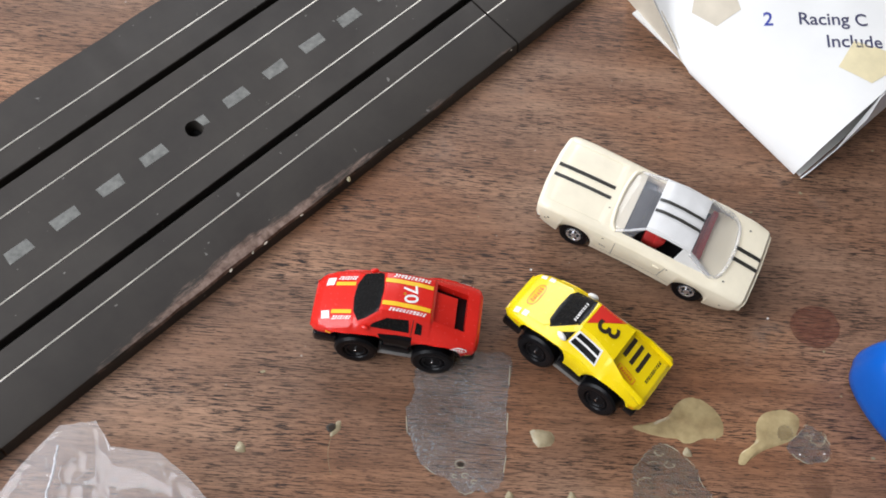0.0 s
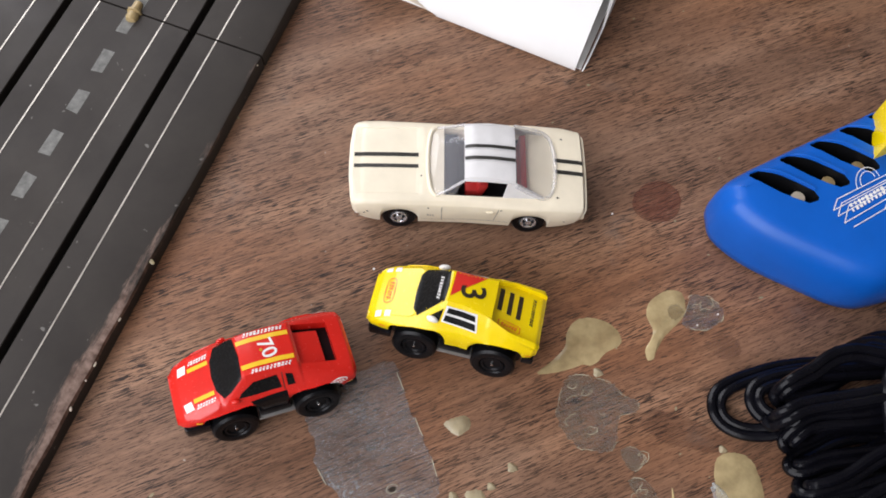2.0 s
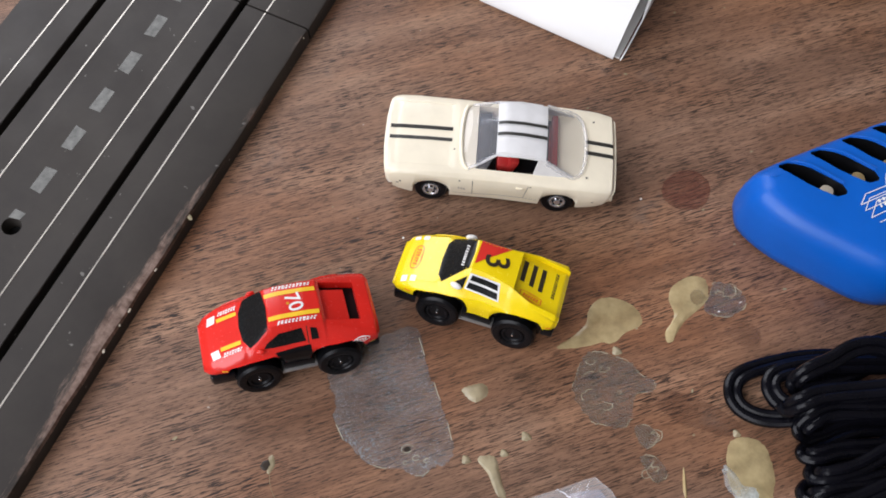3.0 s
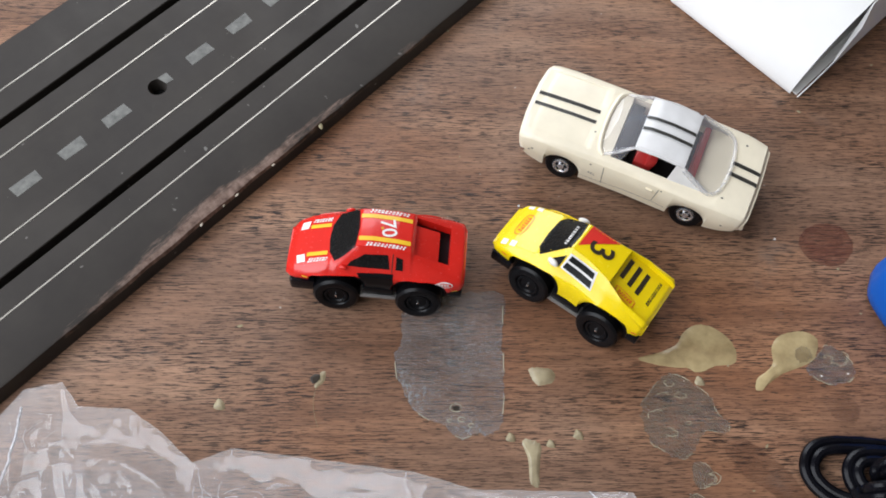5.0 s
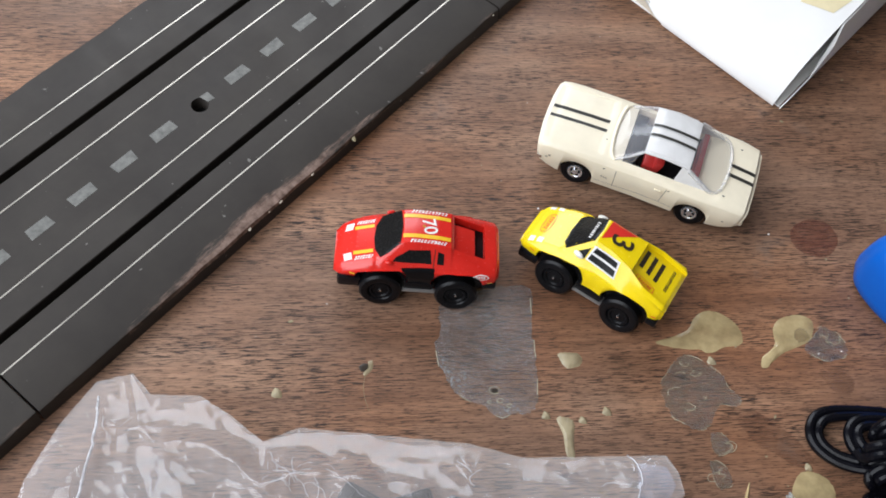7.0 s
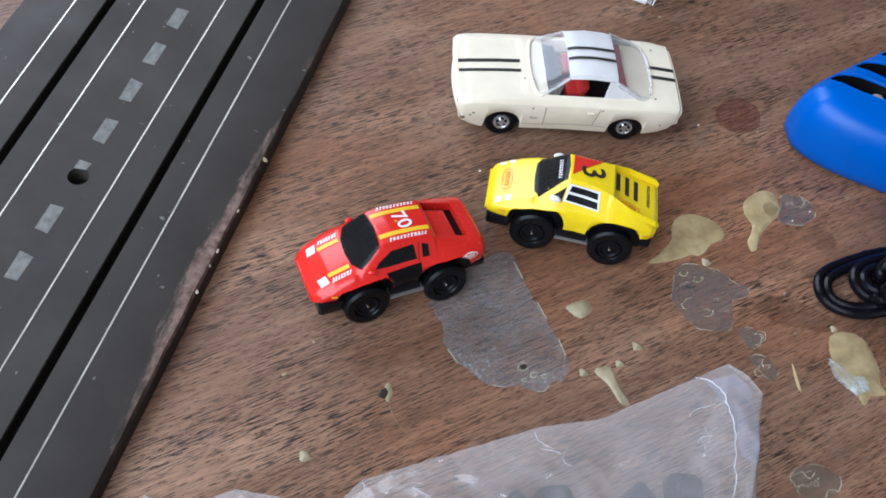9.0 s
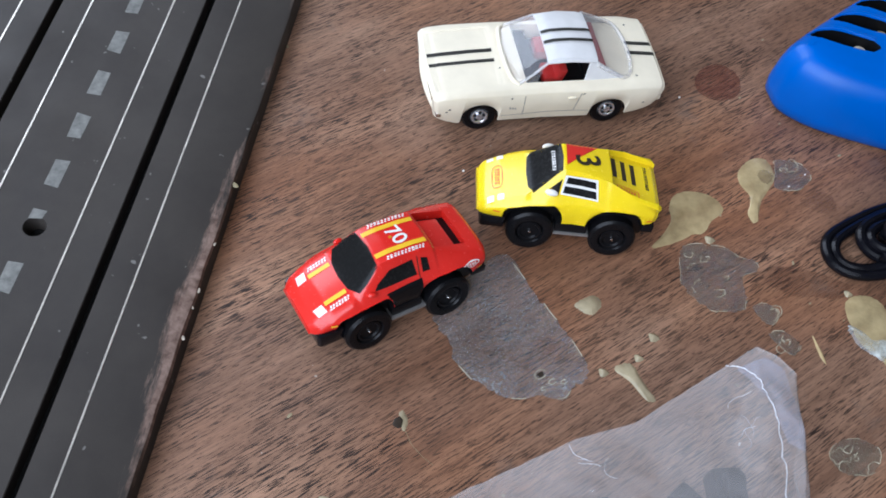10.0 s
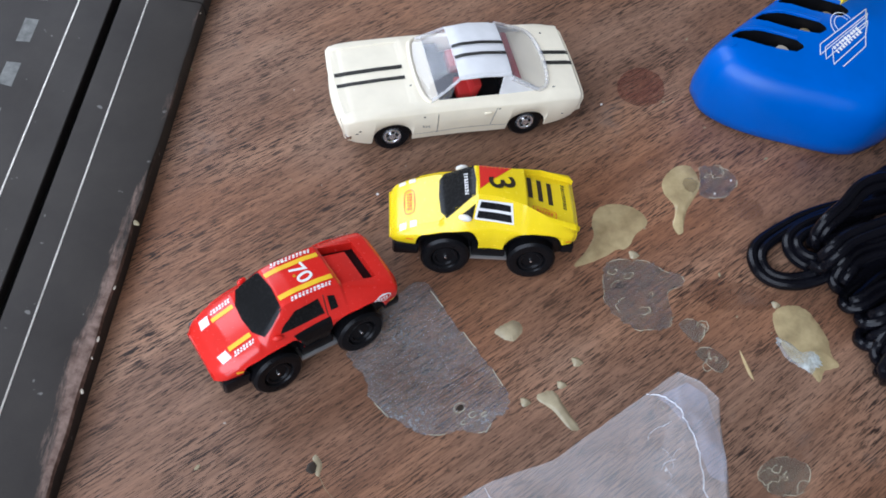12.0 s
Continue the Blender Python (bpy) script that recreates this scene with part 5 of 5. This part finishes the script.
# ---- smoked glass dish with odds and ends ----
def dish():
    d = thing("glass_dish", "round smoked glass dish holding small loose parts", "dish", pose(0.200, 0.150, 0))
    part("bowl", lathe([(0.1, 0.2), (34, 0.2), (41, 2), (45.5, 8), (46.5, 14), (45.6, 15), (44, 14), (42, 8), (37, 4.5), (0.1, 4)], 56), SMOKE, d, "smoked glass bowl")
    for k, (p, q, m) in enumerate((((190, 132, 9), (186.8, 92, 16), WHITE), ((180, 140, 8), (181.5, 107, 12), TAN))):
        s = thing("stick", "thin pale plastic stick resting in the dish", "stick", pose(0, 0, 0), "sticks in the dish")
        part("shaft", tube([p, tuple((np.array(p) + q) / 2), q], 1.5 if k == 0 else 1.3, 10), m, s)
        part("tip", tube([q, tuple(np.array(q) + (np.array(q) - p) / 16)], 1.7, 10), m, s)
    rnd = random.Random(8)
    for k in range(7):
        x, y = 200 + rnd.uniform(-24, 14), 150 + rnd.uniform(-26, 10)
        s = thing("small_clip", "small bright metal clip in the dish", "clip", pose(x * MM, y * MM, 0.0045, 0, 0, rnd.uniform(0, 180)), "clips in the dish")
        part("plate", box(-5, 5, -2, 2, 0, 2.4, 0.5), CHROME if k % 2 else BLACK, s)
        part("tab", box(3, 7, -1, 1, 1.6, 3.0, 0.3), CHROME, s)


dish()


# ---- stains, glue and crumbs on the table ----
def stain(name, label, pts, h, m, jitter=0.02, seed=1, flat=2.0, category="stain", smooth=60, rim=0.0):
    return tagged(solid(name, blob(pts, h, jitter, 7, seed, flat, rim), m, label, category, smooth=smooth), group="stains on the table")


tape = thing("tape_residue", "greyish film of tape residue on the table", "stain", group="stains on the table")
part("skin", blob([(-12.5, 25.5), (-13.2, 18.7), (-15.0, 13.8), (-15.0, 9.2), (-12.8, 4.1), (-10.4, -0.2), (-6.8, -2.9), (-3.2, -4.0), (-0.9, -6.8), (1.9, -7.8), (5.4, -6.3), (7.6, -7.1), (11.1, -4.2), (12.1, 2.4), (12.5, 11.5), (12.3, 17.7), (13.0, 30), (1.4, 31)], 0.09, 0.03, 9, 2, 7), TAPE, tape)
for run in ([(13.0, 27.6), (12.8, 22.5)], [(12.6, 14.5), (12.4, 11), (12.5, 9.4)], [(12.2, 3), (11.6, -1.5)], [(-15.1, 12), (-14.6, 7.5)], [(-9.6, -1.0), (-8, -2.3), (-6.6, -3.0)], [(-0.4, -7.0), (1.4, -7.8), (3.6, -7.0)]):
    part("lifted_edge", tube([(x, y, 0.1) for x, y in run], 0.12, 6), RIM, tape, "pale lifted edge")
for x, y, r in ((0.0, 0.1, 1.5), (1.3, -2.9, 0.9), (3.6, -4.4, 0.7), (-1.6, -3.2, 0.6)):
    part("torn_hole", tube([(x + r * math.cos(a), y + 0.7 * r * math.sin(a), 0.1) for a in np.linspace(0, 5.4, 12)], 0.11, 6), RIM, tape)
stain("glue_drop", "yellowish dried glue drop with a long tail", [(47.2, 13.0), (53.0, 14.7), (57.7, 16.9), (59.8, 20.0), (63.3, 22.2), (67.1, 22.0), (70.7, 19.6), (73.0, 15.9), (72.4, 11.8), (67.0, 10.9), (64.2, 9.7), (61.7, 9.3), (59.8, 10.4), (56.5, 10.6), (51.4, 11.4)], 0.5, GLUE, 0.012, 3)
stain("glue_drop", "round yellowish dried glue drop with a thin tail", [(76.7, 4.9), (77.8, 7.7), (80.4, 9.5), (82.4, 11.8), (82.8, 15.9), (85.1, 19.0), (89.1, 20.4), (92.9, 20.3), (95.5, 18.2), (94.6, 14.6), (92.7, 12.1), (88.0, 10.1), (84.1, 8.6), (80.0, 5.8), (78.4, 4.4)], 0.5, GLUE, 0.012, 4)
stain("dark_stain", "brownish dirt caught in a glue drop", [(88.4, 15.2), (90.2, 16.6), (92.8, 15.8), (93.2, 13.3), (90.2, 11.4), (88.2, 12.4)], 0.62, REDDISH, 0.1, 44, 4)


def film_patch(label, pts, seed, bubbles=3):
    """A thin clear skin with a broken pale rim and a few burst bubbles."""
    rnd = random.Random(seed)
    t = thing("dried_film", label, "stain", group="stains on the table")
    part("skin", blob(pts, 0.1, 0.05, 7, seed, 6), HAZE, t)
    loop = spline(pts, 10, True)
    c = sum(loop) / len(loop)
    loop = [c + (p - c) * (1 + 0.05 * noise.noise((p[0] * 0.5, p[1] * 0.5, seed))) for p in loop]
    i = rnd.randrange(8)
    while i < len(loop) - 4:
        n = rnd.randint(4, 11)
        run = [(p[0] + rnd.uniform(-0.15, 0.15), p[1] + rnd.uniform(-0.15, 0.15), 0.12) for p in loop[i:i + n]]
        if len(run) > 2:
            part("rim", tube(run, rnd.uniform(0.05, 0.11), 6), RIM, t)
        i += n + rnd.randint(2, 9)
    for _ in range(bubbles):
        q = c + (loop[rnd.randrange(len(loop))] - c) * rnd.uniform(0.1, 0.95)
        r, st, k = rnd.uniform(0.5, 1.9), rnd.uniform(0, 6), rnd.randint(8, 26)
        ring = []
        for i in range(k):
            a = st + i * 0.23
            f = r * (1 + 0.5 * noise.noise((q[0] + 1.4 * math.cos(a), q[1] + 1.4 * math.sin(a), seed * 1.7)))
            ring.append((q[0] + f * 1.35 * math.cos(a), q[1] + f * 0.9 * math.sin(a), 0.11))
        part("wrinkle", tube(ring, rnd.uniform(0.07, 0.11), 6), RIM, t)
    return t


film_patch("clear dried film beside a glue drop", [(91, 10), (96, 6), (103, 7.4), (103, 13), (98, 16.5), (95, 14)], 5, 2)
film_patch("clear crackled film with a rough rim", [(46.9, 0.7), (51.1, 6.3), (55.7, 9.0), (61.4, 5.6), (64.9, 2.2), (65.8, -1.5), (68.8, -4.2), (66.9, -6.9), (62.1, -6.2), (58.4, -11.5), (55.2, -12.9), (50.3, -10.7), (46.9, -6.7)], 6, 6)
film_patch("small crackled patch of dried film", [(58, -14), (62, -15), (63, -19), (58, -20)], 7, 2)
film_patch("small crackled patch of dried film", [(56, -22), (60, -23), (61, -28), (57, -29)], 8, 2)
stain("glue_crumb", "pale dried glue crumb", [(18.8, 10.2), (22, 10.6), (25, 9.8), (25, 7), (22, 5.8), (20, 6.6)], 0.8, GLUEPALE, 0.05, 9, 1.2)
stain("glue_crumb", "pale elongated glue drip", [(16, -8.6), (18, -8.0), (20.6, -9.6), (20, -14), (19.4, -19.5), (17.4, -18.5), (17.2, -13)], 0.7, GLUEPALE, 0.04, 10, 1.4)
for x, y, r, sd in ((13.2, -7.6, 1.1, 11), (30, -7, 1.2, 12), (23, -9.2, 1.0, 13), (62.4, 6.8, 1.2, 14), (-58, 1, 1.3, 15), (83, -24.5, 1.0, 16)):
    stain("glue_crumb", "small pale glue crumb", [(x - r, y - r * 0.5), (x - r * 0.3, y + r * 1.2), (x + r * 0.8, y + r * 0.6), (x + r, y - r * 0.9)], 0.7, GLUEPALE, 0.08, sd, 1.0, "crumb")
stain("red_stain", "round red-brown stain on the veneer", [(95.8, 45.6), (97.4, 50.0), (102.8, 52.6), (108.4, 51.6), (111.0, 47.0), (109.0, 42.0), (104.0, 39.5), (98.3, 41.3)], 0.05, REDSTAIN, 0.02, 17, 8)
stain("glue_drop", "large yellow glue drop under the cord", [(79.9, -26.2), (84.5, -25.9), (88.2, -29.0), (88.6, -32.5), (87.0, -38.6), (84.4, -42.2), (83.6, -45.4), (79.6, -44.2), (76.0, -45.2), (76.2, -41.3), (74.9, -36.8), (76.1, -32.1)], 0.6, GLUE, 0.02, 18)
stain("dried_film", "white chalky smear on a glue drop", [(74.0, -36), (75.8, -30.6), (77.6, -33), (78.2, -37), (82, -39.4), (81, -43), (77, -43.4), (75, -40)], 0.66, CHALK, 0.08, 19, 3)
stain("dark_stain", "dark reddish damp stain in the veneer", [(66, -9), (71, -8), (77, -12), (82, -17), (85, -23), (80, -24), (74, -20), (69, -16)], 0.04, REDDISH, 0.06, 24, 8)
stain("dark_stain", "small dark reddish stain in the veneer", [(94, 2), (99, 3.4), (103, 0), (101, -4), (96, -3)], 0.04, REDDISH, 0.06, 25, 8)
film_patch("speckled yellowish dried film beside the bag", [(45, -53), (49, -51), (55, -53.4), (57, -58), (52, -61), (46, -58)], 26, 7)
stain("splinter", "thin orange wood splinter", [(65.2, -28.4), (65.6, -28.6), (63.6, -34), (62.6, -35.4), (62.9, -33)], 0.5, TAN, 0.05, 20, 1, "splinter")
stain("chip", "dark chip in the veneer with a pale edge", [(-36.2, 8.0), (-34.6, 9.0), (-33.4, 8.4), (-34.2, 6.6), (-35.6, 6.6)], 0.15, DARKPRINT, 0.1, 21, 2, "chip")
stain("chip_edge", "pale splintered edge of a chip", [(-33.7, 9.3), (-32.4, 9.6), (-32.7, 7.0), (-34.6, 5.4), (-35, 6.2), (-33.5, 7.6)], 0.25, GLUEPALE, 0.06, 22, 2, "chip")
stain("chip", "hole torn in the tape residue", [(-0.9, 0.3), (0.1, 0.7), (1.0, 0.3), (0.6, -0.6), (-0.5, -0.6)], 0.16, DARKPRINT, 0.1, 23, 3, "chip", rim=0.1)
thread = thing("thread", "thin pale thread lying on the table", "thread")
part("strand", tube(spline([(-34.6, 5.2, 0.1), (-35.2, 2, 0.15), (-34.8, -1.5, 0.1), (-33.9, -4.6, 0.1)], 6), 0.045, 6), GLUEPALE, thread)
rnd = random.Random(77)
for k in range(46):
    x, y = rnd.uniform(-90, 150), rnd.uniform(-45, 120)
    s = rnd.uniform(0.15, 0.45)
    bm = bmesh.new()
    bmesh.ops.create_icosphere(bm, subdivisions=1, radius=s)
    bmesh.ops.scale(bm, vec=(rnd.uniform(0.8, 2.2), 1, 0.5), verts=bm.verts)
    solid("crumb", bm, GLUEPALE if k % 6 else WHITE, "tiny pale crumb on the table", "crumb", pose(x * MM, y * MM, s * 0.25 * MM, 0, 0, rnd.uniform(0, 180)), group="crumbs on the table")
